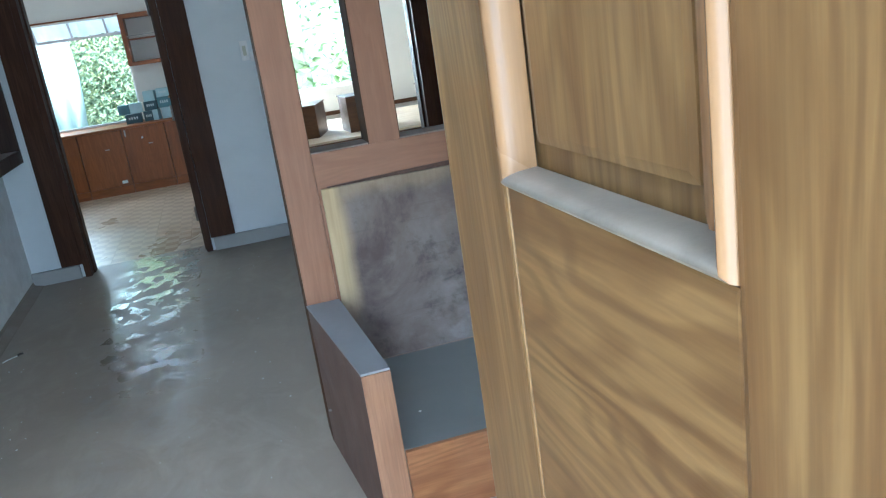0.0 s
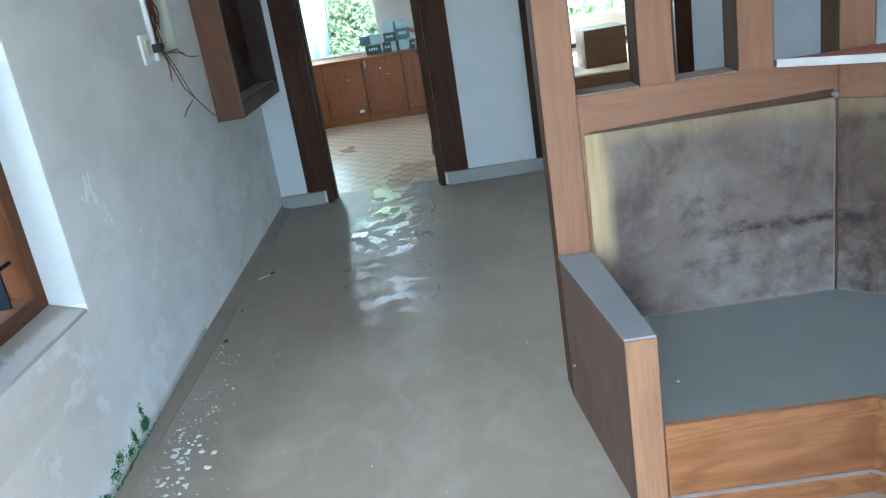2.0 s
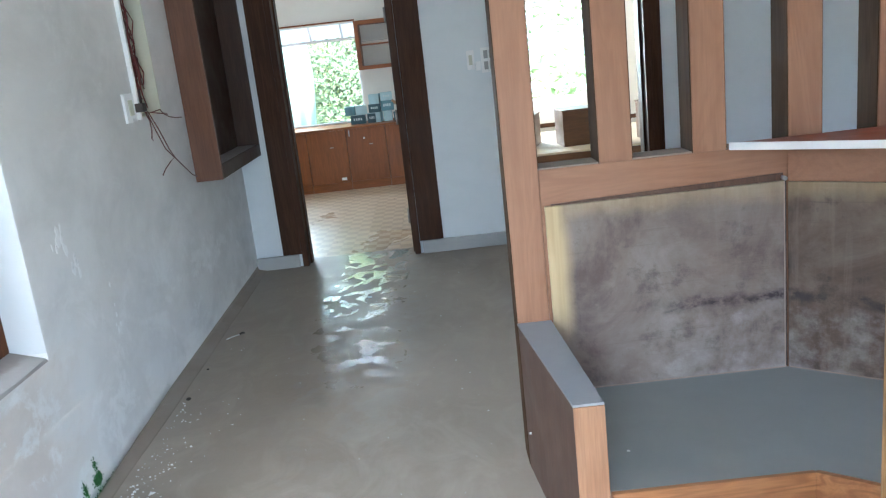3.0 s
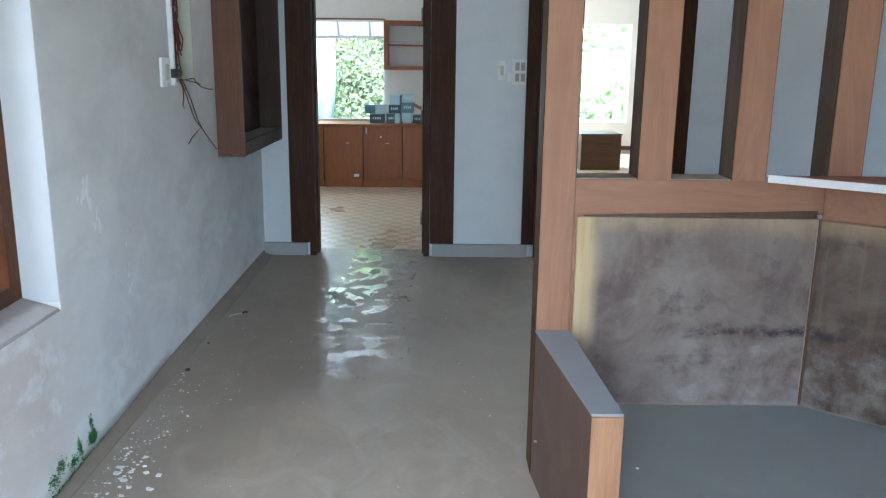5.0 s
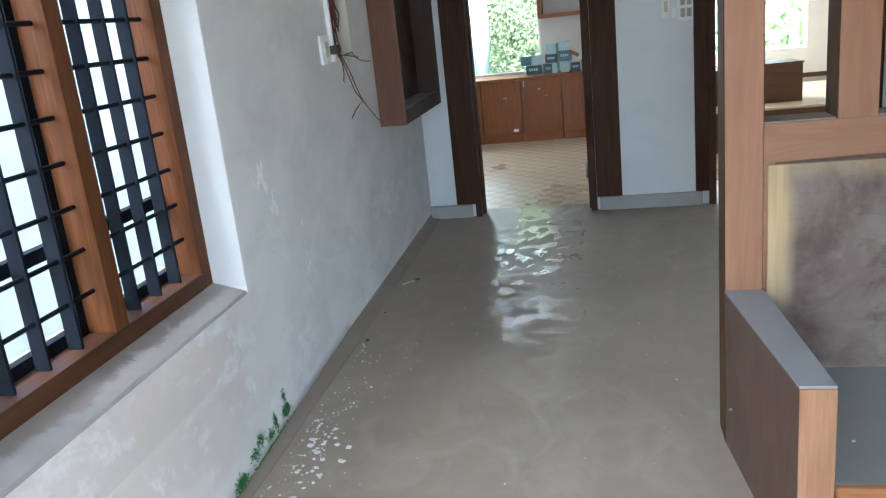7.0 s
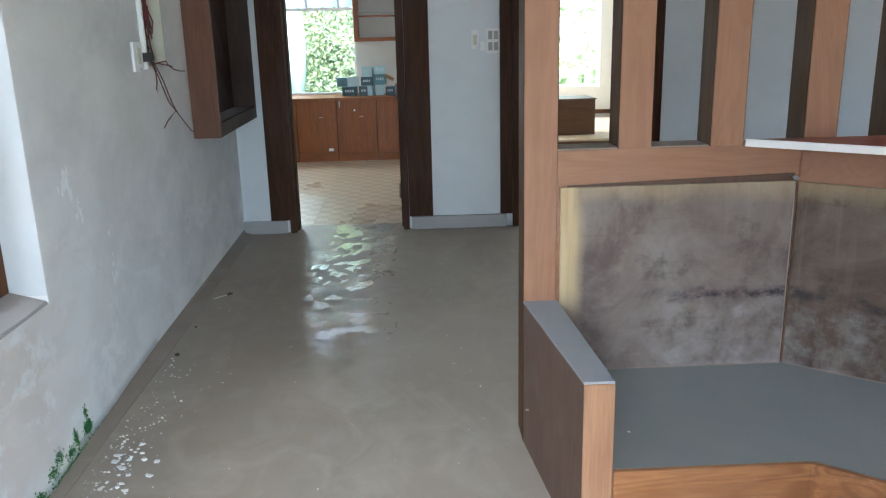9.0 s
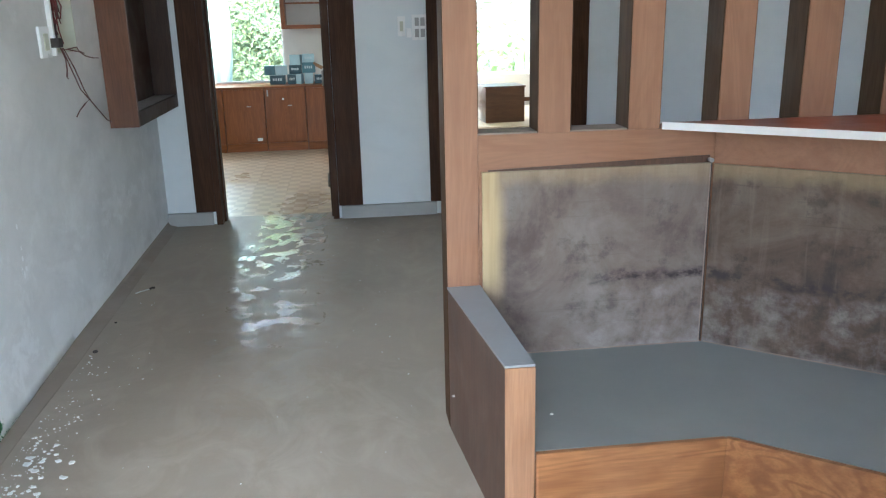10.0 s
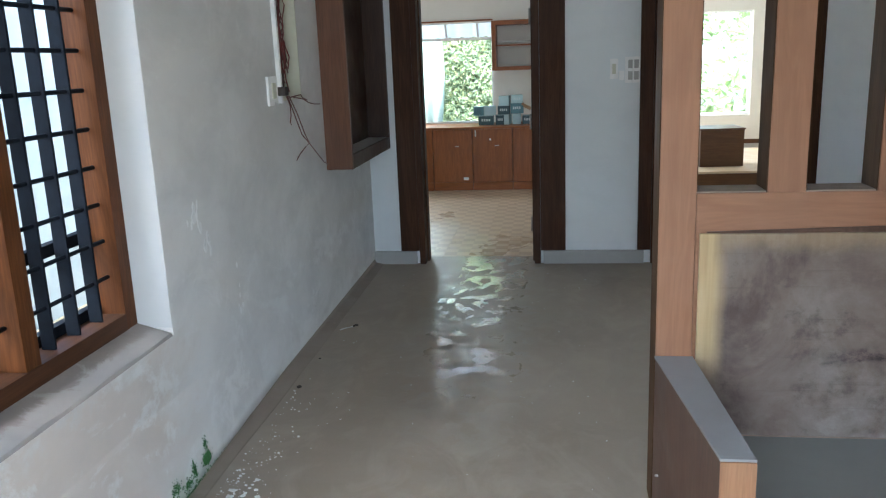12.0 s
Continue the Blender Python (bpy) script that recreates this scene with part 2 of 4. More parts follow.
def backboard_material(name, x_rim, dark, mid, pale, line_from, drips):
    """Plywood where upholstery was torn off: glue and grime in the field, clean yellow wood left round the rim."""
    m = Mat(name)
    a = m.noise((3.4, 3.4, 3.0), 7, 0.66, 0.5, loc=(2, 9, 4))
    b = m.noise((9, 9, 10), 8, 0.70, 0.0, loc=(5, 1, 2))
    st = m.noise((2.0, 2.0, 75), 4, 0.6, 0.15)
    drip = m.noise((34, 34, 2.2), 5, 0.62, 0.35, loc=(1, 1, 8))
    col = m.ramp(a, (0.34, dark), (0.48, mid), (0.66, pale))
    col = m.mix(m.ramp(b, (0.54, 0.0), (0.68, 0.40)), col, tuple(min(1, 1.25 * v) for v in pale))
    col = m.mix(m.ramp(b, (0.34, 0.65), (0.45, 0.0)), col, tuple(0.75 * v for v in dark))
    col = m.mix(m.math("MULTIPLY", m.ramp(st, (0.60, 0.0), (0.68, 1.0)), m.ramp(a, (0.40, 0.0), (0.6, 0.35))), col, tuple(0.7 * v for v in dark))
    col = m.mix(m.math("MULTIPLY", m.ramp(drip, (0.55, 0.0), (0.68, 1.0)), m.ramp(b, (0.40, drips), (0.60, 0.5 * drips))), col, tuple(min(1, 1.35 * v) for v in pale))
    z = m.axis("Z")
    wob = m.math("MULTIPLY", m.math("SUBTRACT", m.noise((5, 5, 5), 5, 0.65), 0.5), 0.12)
    zz = m.math("ADD", z, wob)
    xr = m.math("ADD", m.axis("X"), m.math("MULTIPLY", wob, 0.3))
    line = m.math("MULTIPLY", m.step(zz, 0.525, 0.55), m.math("SUBTRACT", 1.0, m.step(zz, 0.56, 0.60)))
    broken = m.math("MULTIPLY", m.ramp(m.noise((14, 14, 20), 5, 0.7, loc=(3, 3, 1)), (0.42, 0.0), (0.60, 1.0)), m.step(xr, line_from, line_from + 0.25))
    col = m.mix(m.math("MULTIPLY", line, broken), col, (0.035, 0.022, 0.024))
    below = m.math("MULTIPLY", m.math("SUBTRACT", 1.0, m.step(zz, 0.50, 0.55)), m.step(xr, line_from, line_from + 0.15))
    col = m.mix(m.math("MULTIPLY", below, m.ramp(b, (0.45, 0.0), (0.7, 0.5))), col, (0.36, 0.345, 0.33))
    low = m.math("SUBTRACT", 1.0, m.step(zz, 0.26, 0.31))
    col = m.mix(m.math("MULTIPLY", low, 0.5), col, (0.40, 0.385, 0.37))
    side = m.math("SUBTRACT", 1.0, m.step(xr, x_rim - 0.034, x_rim + 0.024))
    side = m.math("MULTIPLY", side, m.step(zz, 0.44, 0.62))
    top = m.math("MULTIPLY", m.step(zz, 0.885, 0.955), 0.38)
    rim = m.math("MAXIMUM", side, top)
    clean = m.ramp(m.noise((60, 60, 3), 4), (0.3, (0.42, 0.31, 0.155)), (0.7, (0.52, 0.40, 0.22)))
    col = m.mix(rim, col, clean)
    m.bump(m.math("ADD", m.math("MULTIPLY", b, 1.0), st), 0.3, 0.004)
    return m.out(col, m.ramp(b, (0.3, 0.5), (0.7, 0.8)))


def leaf_material(name, c1, c2, c3):
    m = Mat(name)
    g = m.node("ShaderNodeNewGeometry")
    col = m.ramp(g.outputs["Random Per Island"], (0.0, c1), (0.55, c2), (1.0, c3))
    m.b.inputs["Transmission Weight"].default_value = 0.0
    m.b.inputs["Subsurface Weight"].default_value = 0.0
    return m.out(col, 0.45)


def lets_light_through(mat, colour, share):
    """Mixes in light that passes a thin leaf or sheet."""
    nt = mat.node_tree
    tr, mx = nt.nodes.new("ShaderNodeBsdfTranslucent"), nt.nodes.new("ShaderNodeMixShader")
    out = nt.nodes["Material Output"]
    src = nt.nodes["Principled BSDF"]
    if src.inputs["Base Color"].links and colour is None:
        nt.links.new(src.inputs["Base Color"].links[0].from_socket, tr.inputs["Color"])
    else:
        tr.inputs["Color"].default_value = (*colour, 1)
    mx.inputs[0].default_value = share
    nt.links.new(src.outputs[0], mx.inputs[1])
    nt.links.new(tr.outputs[0], mx.inputs[2])
    nt.links.new(mx.outputs[0], out.inputs["Surface"])
    return mat


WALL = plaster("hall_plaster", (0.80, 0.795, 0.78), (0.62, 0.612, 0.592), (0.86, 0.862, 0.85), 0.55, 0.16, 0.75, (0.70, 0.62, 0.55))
WALL_BLUE = plaster("far_wall_paint", (0.76, 0.80, 0.82), (0.67, 0.71, 0.73), (0.79, 0.82, 0.83), 0.3, 0.15)
WALL_CREAM = plaster("cream_paint", (0.76, 0.72, 0.66), (0.68, 0.64, 0.58), (0.8, 0.77, 0.72), 0.3, 0.2)
WHITE = plaster("white_reveal_paint", (0.64, 0.65, 0.65), (0.56, 0.57, 0.57), (0.70, 0.70, 0.70), 0.3, 0.2)
SILL_PAINT = plaster("painted_cement_sill", (0.34, 0.30, 0.27), (0.25, 0.215, 0.19), (0.5, 0.47, 0.44), 0.6, 0.4, 0.8, None, (0.42, 0.39, 0.36))
SILL = plaster("dusty_cement", (0.34, 0.305, 0.28), (0.25, 0.225, 0.205), (0.55, 0.53, 0.51), 0.6, 0.7, 0.8)
CEILING = plaster("ceiling_paint", (0.76, 0.76, 0.75), (0.68, 0.68, 0.67), (0.78, 0.78, 0.77), 0.3, 0.1)
FLOOR = floor_material()
TILE = tile_material()
SKIRT = plaster("grey_skirting_tile", (0.40, 0.40, 0.39), (0.33, 0.33, 0.325), (0.46, 0.46, 0.45), 0.4, 0.2, 0.5)
SKIRT_DARK = plaster("dirty_cement_border", (0.285, 0.238, 0.188), (0.225, 0.185, 0.145), (0.35, 0.30, 0.245), 0.5, 0.3, 0.6)
DARK = wood("dark_stained_timber", (0.074, 0.033, 0.015), (0.038, 0.016, 0.008), "z", 0.5, 0.6, 0.4, spec=0.15)
DARK_X = wood("dark_stained_timber_level", (0.074, 0.033, 0.015), (0.038, 0.016, 0.008), "x", 0.5, 0.6, 0.4, spec=0.15)
SCREEN = wood("screen_veneer", (0.325, 0.163, 0.086), (0.255, 0.121, 0.062), "z", 0.5, 0.9, 0.12, 0.35, (0.33, 0.215, 0.152), figure=0.22)
SCREEN_X = wood("screen_veneer_level", (0.315, 0.157, 0.083), (0.245, 0.116, 0.059), "x", 0.5, 0.9, 0.12, 0.35, (0.33, 0.215, 0.152), figure=0.22)
# the screen's veneer again, darkened: shade on the slot sides put in the colour
SCREEN_SHADED = wood("screen_veneer_shaded", (0.100, 0.056, 0.028), (0.064, 0.035, 0.017), "z", 0.7, 0.5, 0.3, 0.0, (0.16, 0.12, 0.08), 0.05)
# arm veneer in two tones: shaded side and lit front, both put in the colour
ARM_SHADED = wood("arm_veneer_shaded", (0.108, 0.053, 0.028), (0.070, 0.034, 0.019), "z", 0.5, 0.7, 0.45, 0.2, (0.24, 0.19, 0.16), figure=0.4)
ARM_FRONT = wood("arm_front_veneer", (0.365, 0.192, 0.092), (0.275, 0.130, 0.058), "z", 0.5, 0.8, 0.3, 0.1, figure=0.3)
APRON = wood("apron_veneer", (0.35, 0.155, 0.056), (0.215, 0.083, 0.028), "x", 0.4, 0.9, 0.2, 0.10, (0.35, 0.26, 0.19), figure=0.6)
GREY_TOP = plain("grey_dusty_laminate", (0.212, 0.222, 0.217), 0.46, 0, 0.10, 4.0)
GREY_TOP_ARM = plain("grey_arm_laminate", (0.265, 0.272, 0.282), 0.55, 0, 0.10, 5.0)
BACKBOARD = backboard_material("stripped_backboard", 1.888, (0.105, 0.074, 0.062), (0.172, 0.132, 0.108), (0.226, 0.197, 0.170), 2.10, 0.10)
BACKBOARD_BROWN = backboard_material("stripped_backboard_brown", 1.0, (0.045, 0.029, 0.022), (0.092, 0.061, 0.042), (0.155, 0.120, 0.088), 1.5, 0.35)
LEDGE = plain("dusty_ledge", (0.36, 0.33, 0.32), 0.7, 0, 0.15, 12)
SLOT_DUST = plain("thin_dust_on_veneer", (0.30, 0.235, 0.195), 0.7, 0, 0.2, 14)
SHELF_TOP = wood("shelf_veneer", (0.34, 0.10, 0.06), (0.24, 0.065, 0.04), "x", 0.35, 1.0, 0.3)
SHELF_EDGE = plain("white_edging", (0.78, 0.78, 0.77), 0.4, 0, 0.06)
DOOR_V = wood("teak_upright", (0.208, 0.128, 0.047), (0.110, 0.055, 0.017), "z", 0.33, 0.5, 0.35, figure=0.6, size=2.2)
DOOR_H = wood("teak_level", (0.200, 0.121, 0.043), (0.094, 0.044, 0.013), "y", 0.33, 0.45, 0.35, figure=0.75, size=2.4)
DOOR_GLOSS = wood("teak_varnished", (0.24, 0.142, 0.065), (0.17, 0.090, 0.036), "z", 0.24, 1.0, 0.25, 0.0, (0.62, 0.50, 0.42))
# pale colour for dust and for the sky's glint on the varnish
DOOR_DUST_GLINT = plain("dusty_varnish_glint", (0.205, 0.182, 0.150), 0.36, 0, 0.25, 30)
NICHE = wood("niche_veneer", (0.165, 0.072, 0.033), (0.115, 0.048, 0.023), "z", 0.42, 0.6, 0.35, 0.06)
# darker copy of the niche veneer, with the recess's shade in its colour
NICHE_SHADED = wood("niche_veneer_shaded", (0.062, 0.034, 0.021), (0.036, 0.020, 0.013), "z", 0.5, 0.6, 0.35)
WINWOOD = wood("window_teak", (0.130, 0.048, 0.015), (0.074, 0.026, 0.009), "z", 0.45, 0.8, 0.35, 0.0, (0.4, 0.4, 0.4), 0.15, figure=0.3)
WINWOOD_Y = wood("window_teak_level", (0.092, 0.035, 0.013), (0.056, 0.021, 0.009), "y", 0.5, 0.8, 0.35, 0.06, (0.3, 0.25, 0.2), 0.15)
KITWOOD = wood("kitchen_veneer", (0.27, 0.092, 0.026), (0.19, 0.060, 0.017), "z", 0.38, 0.8, 0.3, figure=0.25)
KITWOOD_X = wood("kitchen_veneer_level", (0.27, 0.092, 0.026), (0.18, 0.058, 0.017), "x", 0.38, 0.8, 0.3)
ROOMWOOD = wood("bedroom_veneer", (0.105, 0.045, 0.016), (0.066, 0.027, 0.010), "x", 0.4, 0.7, 0.3)
PLY = wood("pale_ply", (0.62, 0.50, 0.36), (0.50, 0.38, 0.25), "x", 0.5, 0.7, 0.2)
IRON = plain("black_painted_iron", (0.008, 0.011, 0.017), 0.8, 0.0, 0.3, 20)
IRON.node_tree.nodes["Principled BSDF"].inputs["Specular IOR Level"].default_value = 0.15
STEEL = plain("worn_steel", (0.42, 0.40, 0.37), 0.38, 1.0, 0.15, 20)
WHITE_PL = plain("white_plastic", (0.88, 0.885, 0.88), 0.3, 0, 0.04)
CREAM_PL = plain("cream_metal_box", (0.60, 0.60, 0.49), 0.45, 0, 0.06)
SOOT = plain("dark_grime", (0.05, 0.04, 0.035), 0.8, 0, 0.4, 30)
WIRE_RED = plain("red_wire", (0.17, 0.03, 0.025), 0.5)
WIRE_BROWN = plain("brown_wire", (0.13, 0.050, 0.042), 0.5)
TEAL = plain("teal_carton", (0.10, 0.20, 0.24), 0.5, 0, 0.2)
TEAL_DARK = plain("dark_teal_carton", (0.035, 0.075, 0.095), 0.45, 0, 0.2)
PALE_CARTON = plain("pale_blue_carton", (0.42, 0.56, 0.60), 0.5, 0, 0.1)
KRAFT = plain("brown_cardboard", (0.42, 0.26, 0.15), 0.7)
PRINT = plain("carton_print", (0.55, 0.62, 0.64), 0.5)
TARP = plain("translucent_tarp", (0.46, 0.56, 0.53), 0.6, 0, 0.06, 3)
ROOFSHEET = plain("white_roof_sheet", (0.82, 0.83, 0.83), 0.5, 0, 0.08, 3)
RUST = plain("roof_purlin", (0.45, 0.40, 0.38), 0.6)
PAINT_OUT = plaster("exterior_render", (0.32, 0.38, 0.42), (0.28, 0.33, 0.37), (0.37, 0.42, 0.45), 0.4, 0.2)
EARTH = plain("earth", (0.16, 0.125, 0.085), 0.9, 0, 0.3, 2.5)
LEAF_A = leaf_material("hedge_leaf", (0.14, 0.19, 0.115), (0.195, 0.25, 0.145), (0.34, 0.36, 0.17))
LEAF_B = leaf_material("palm_leaf", (0.17, 0.25, 0.10), (0.26, 0.34, 0.15), (0.40, 0.44, 0.22))
BARK = plain("bark", (0.22, 0.18, 0.14), 0.9, 0, 0.3, 14)
for leafy in (LEAF_A, LEAF_B):
    lets_light_through(leafy, None, 0.45)
lets_light_through(TARP, (0.70, 0.80, 0.77), 0.35)
lets_light_through(ROOFSHEET, (0.95, 0.95, 0.95), 0.65)
SLOPE = plain("green_slope", (0.12, 0.15, 0.08), 0.9, 0, 0.35, 9)
MOSS = plain("wet_moss", (0.040, 0.115, 0.030), 0.9, 0, 0.5, 60)
FLAKE = plain("paint_flake", (0.72, 0.73, 0.72), 0.6)
GLASS = Mat("window_glass")
GLASS.b.inputs["Transmission Weight"].default_value = 1.0
GLASS.b.inputs["IOR"].default_value = 1.45
GLASS = GLASS.out((0.92, 0.96, 0.97), 0.02)

# ---- mesh helpers ----


def bm_box(bm, x0, x1, y0, y1, z0, z1):
    vs = [bm.verts.new((x, y, z)) for z in (z0, z1) for x, y in ((x0, y0), (x1, y0), (x1, y1), (x0, y1))]
    for f in ((3, 2, 1, 0), (4, 5, 6, 7), (0, 1, 5, 4), (1, 2, 6, 5), (2, 3, 7, 6), (3, 0, 4, 7)):
        bm.faces.new([vs[i] for i in f])
    return vs


def box(x0, x1, y0, y1, z0, z1, bevel=0.002):
    bm = bmesh.new()
    bm_box(bm, x0, x1, y0, y1, z0, z1)
    if bevel:
        bmesh.ops.bevel(bm, geom=bm.edges[:], offset=bevel, segments=2, affect="EDGES", profile=0.7)
    return bm


def boxes(*dims):
    bm = bmesh.new()
    for d in dims:
        bm_box(bm, *d)
    return bm


def prism(points, z0, z1, bevel=0.002):
    """An upright prism over a plan polygon, given anticlockwise."""
    bm = bmesh.new()
    lo = [bm.verts.new((x, y, z0)) for x, y in points]
    hi = [bm.verts.new((x, y, z1)) for x, y in points]
    bm.faces.new(lo[::-1])
    bm.faces.new(hi)
    n = len(points)
    for i in range(n):
        bm.faces.new((lo[i], lo[(i + 1) % n], hi[(i + 1) % n], hi[i]))
    if bevel:
        bmesh.ops.bevel(bm, geom=bm.edges[:], offset=bevel, segments=2, affect="EDGES", profile=0.7)
    return bm


def wedge_x(profile, x0, x1):
    """A profile in (y, z), drawn along x."""
    bm = bmesh.new()
    a = [bm.verts.new((x0, y, z)) for y, z in profile]
    b = [bm.verts.new((x1, y, z)) for y, z in profile]
    n = len(profile)
    bm.faces.new(a)
    bm.faces.new(b[::-1])
    for i in range(n):
        bm.faces.new((a[i], b[i], b[(i + 1) % n], a[(i + 1) % n]))
    bmesh.ops.recalc_face_normals(bm, faces=bm.faces[:])
    return bm


def tube(points, r, sides=8, bm=None):
    """A round bar or cable along a line of points."""
    bm = bm or bmesh.new()
    pts = [Vector(p) for p in points]
    rings = []
    for i, p in enumerate(pts):
        d = (pts[min(i + 1, len(pts) - 1)] - pts[max(i - 1, 0)]).normalized()
        q = d.to_track_quat("Z", "Y")
        rings.append([bm.verts.new(p + q @ Vector((r * math.cos(t), r * math.sin(t), 0))) for t in [2 * math.pi * k / sides for k in range(sides)]])
    for a, b in zip(rings, rings[1:]):
        for k in range(sides):
            f = bm.faces.new((a[k], a[(k + 1) % sides], b[(k + 1) % sides], b[k]))
            f.smooth = True
    bm.faces.new(rings[0][::-1])
    bm.faces.new(rings[-1])
    return bm


def mesh_of(bm, name, material):
    me = bpy.data.meshes.new(name)
    bm.to_mesh(me)
    bm.free()
    me.materials.append(material)
    return me


def thing(name, at, label, category, group="", kind=""):
    ob = new(name)
    ob.location = at
    ob.empty_display_size = 0.1
    return tagged(ob, label, category, group, kind)


def part(name, bm, material, parent, label=""):
    """One mesh under a thing or a part; bm is given in world metres."""
    base = parent
    origin = Vector((0, 0, 0))
    while base is not None:
        origin += base.location
        base = base.parent
    bm.transform(Matrix.Translation(-origin))
    ob = new(name, mesh_of(bm, name, material))
    ob.parent = parent
    return tagged(ob, label)


def solid(name, bm, material, label="", category="", group="", kind=""):
    """A thing of one mesh."""
    return tagged(new(name, mesh_of(bm, name, material)), label, category, group, kind)


# ---- the plan ----
FAR = 6.35          # face of the far wall of the hall
CEIL = 2.95
BACK = 10.45        # inner face of the house's back wall
SCR = 2.94          # front of the slatted screen
SCR_T = 0.13

# ---- large structure ----
solid("floor", boxes((-0.25, 6.45, -0.3, 6.56, -0.12, 0.0)), FLOOR, "dusty grey-brown trowelled cement floor with glossy bare scales", "floor", kind="structure")
solid("ceiling", boxes((-1.5, 6.45, -0.3, 10.7, CEIL, CEIL + 0.15)), CEILING, "plain off-white painted ceiling slab", "ceiling", kind="structure")

W0, W1, WZ0, WZ1 = 1.22, 3.012, 0.617, 2.08   # window in the hall's left wall
DBY0, DBY1, DBZ0, DBZ1 = 4.385, 4.74, 1.345, 2.04
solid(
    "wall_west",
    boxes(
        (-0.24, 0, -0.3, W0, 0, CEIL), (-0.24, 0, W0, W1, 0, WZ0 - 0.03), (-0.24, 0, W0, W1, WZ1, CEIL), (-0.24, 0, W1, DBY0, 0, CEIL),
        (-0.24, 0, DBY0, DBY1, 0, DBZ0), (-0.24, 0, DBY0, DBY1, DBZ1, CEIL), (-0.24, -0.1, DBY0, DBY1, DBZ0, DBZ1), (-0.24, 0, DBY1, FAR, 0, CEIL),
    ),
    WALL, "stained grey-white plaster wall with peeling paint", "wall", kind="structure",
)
D1A, D1B, D2A, D2B, DH = 0.37, 1.26, 2.08, 3.13, 2.10
solid(
    "wall_north",
    boxes((-1.5, D1A, FAR, FAR + 0.2, 0, CEIL), (D1A, D1B, FAR, FAR + 0.2, DH, CEIL), (D1B, D2A, FAR, FAR + 0.2, 0, CEIL), (D2A, D2B, FAR, FAR + 0.2, DH, CEIL), (D2B, 6.45, FAR, FAR + 0.2, 0, CEIL)),
    WALL_BLUE, "pale blue-white painted wall with two doorways", "wall", kind="structure",
)
# the opening at y 4.0 to 4.8 is added, out of view, for fill
solid("wall_east", boxes((6.2, 6.45, -0.05, 4.0, 0, CEIL), (6.2, 6.45, 4.0, 4.8, 0, 0.9), (6.2, 6.45, 4.0, 4.8, 2.1, CEIL), (6.2, 6.45, 4.8, FAR, 0, CEIL)), WALL_BLUE, "plain pale painted wall with an added unseen opening", "wall", kind="structure")
# the gap at x 3.3 to 4.6 is added, out of view, to let fill in
solid("wall_south", boxes((0, 0.56, -0.28, -0.05, 0, CEIL), (0.56, 1.69, -0.28, -0.05, 2.12, CEIL), (1.69, 3.0, -0.28, -0.05, 0, CEIL), (3.0, 3.3, -0.28, -0.05, 0, CEIL), (3.3, 4.6, -0.28, -0.05, 0, 0.85), (3.3, 4.6, -0.28, -0.05, 2.05, CEIL), (4.6, 6.45, -0.28, -0.05, 0, CEIL)), WALL, "plain plaster wall with the entrance and an added unseen opening", "wall", kind="structure")
KX0, KX1, KZ0, KZ1 = -0.95, 0.66, 0.72, 1.962     # kitchen window
# the high gap over the window is added to brighten the hall floor's reflection
solid(
    "wall_kitchen_back",
    boxes((-1.5, KX0, BACK, BACK + 0.2, 0, CEIL), (KX0, KX1, BACK, BACK + 0.2, 0, KZ0), (KX0, -0.15, BACK, BACK + 0.2, KZ1, CEIL), (-0.15, 0.58, BACK, BACK + 0.2, KZ1, 2.37), (-0.15, 0.58, BACK, BACK + 0.2, 2.68, CEIL), (0.58, KX1, BACK, BACK + 0.2, KZ1, CEIL), (KX1, 1.76, BACK, BACK + 0.2, 0, CEIL)),
    WALL_CREAM, "cream painted kitchen wall round a wide window", "wall", kind="structure",
)
solid("wall_kitchen_west", boxes((-1.5, -1.3, FAR + 0.2, BACK, 0, CEIL)), WALL_CREAM, "plain cream kitchen side wall", "wall", kind="structure")
solid("wall_between_rooms", boxes((1.76, 1.9, FAR + 0.2, BACK + 0.2, 0, CEIL)), WALL_CREAM, "plain cream wall between kitchen and bedroom", "wall", kind="structure")
BX0, BX1, BZ0, BZ1 = 1.95, 3.69, 0.757, 1.955     # bedroom window
solid(
    "wall_bedroom_back",
    boxes((1.9, BX0, BACK, BACK + 0.2, 0, CEIL), (BX0, BX1, BACK, BACK + 0.2, 0, BZ0), (BX0, BX1, BACK, BACK + 0.2, BZ1, CEIL), (BX1, 5.4, BACK, BACK + 0.2, 0, CEIL)),
    WALL_CREAM, "cream painted bedroom wall round a bright window", "wall", kind="structure",
)
solid("wall_bedroom_east", boxes((5.2, 5.4, FAR + 0.2, BACK, 0, CEIL)), WALL_CREAM, "plain cream bedroom side wall", "wall", kind="structure")
solid("floor_bedroom", boxes((1.76, 5.4, FAR + 0.21, BACK + 0.2, -0.12, 0.0)), TILE, "beige tiled bedroom floor", "floor", kind="structure")
kitchen_floor = solid("floor_kitchen", boxes((-1.5, 1.76, FAR + 0.21, BACK + 0.2, -0.12, -0.004)), SILL, "beige mosaic tile floor with faint checks", "floor", kind="structure")

# skirtings


def foot(y, z):
    """How far the damp plaster stands out at the foot of the west wall."""
    return 0.055 * min(1.0, max(0.0, (4.15 - y) / 1.5)) * max(0.0, 1 - z / 0.42) ** 1.5


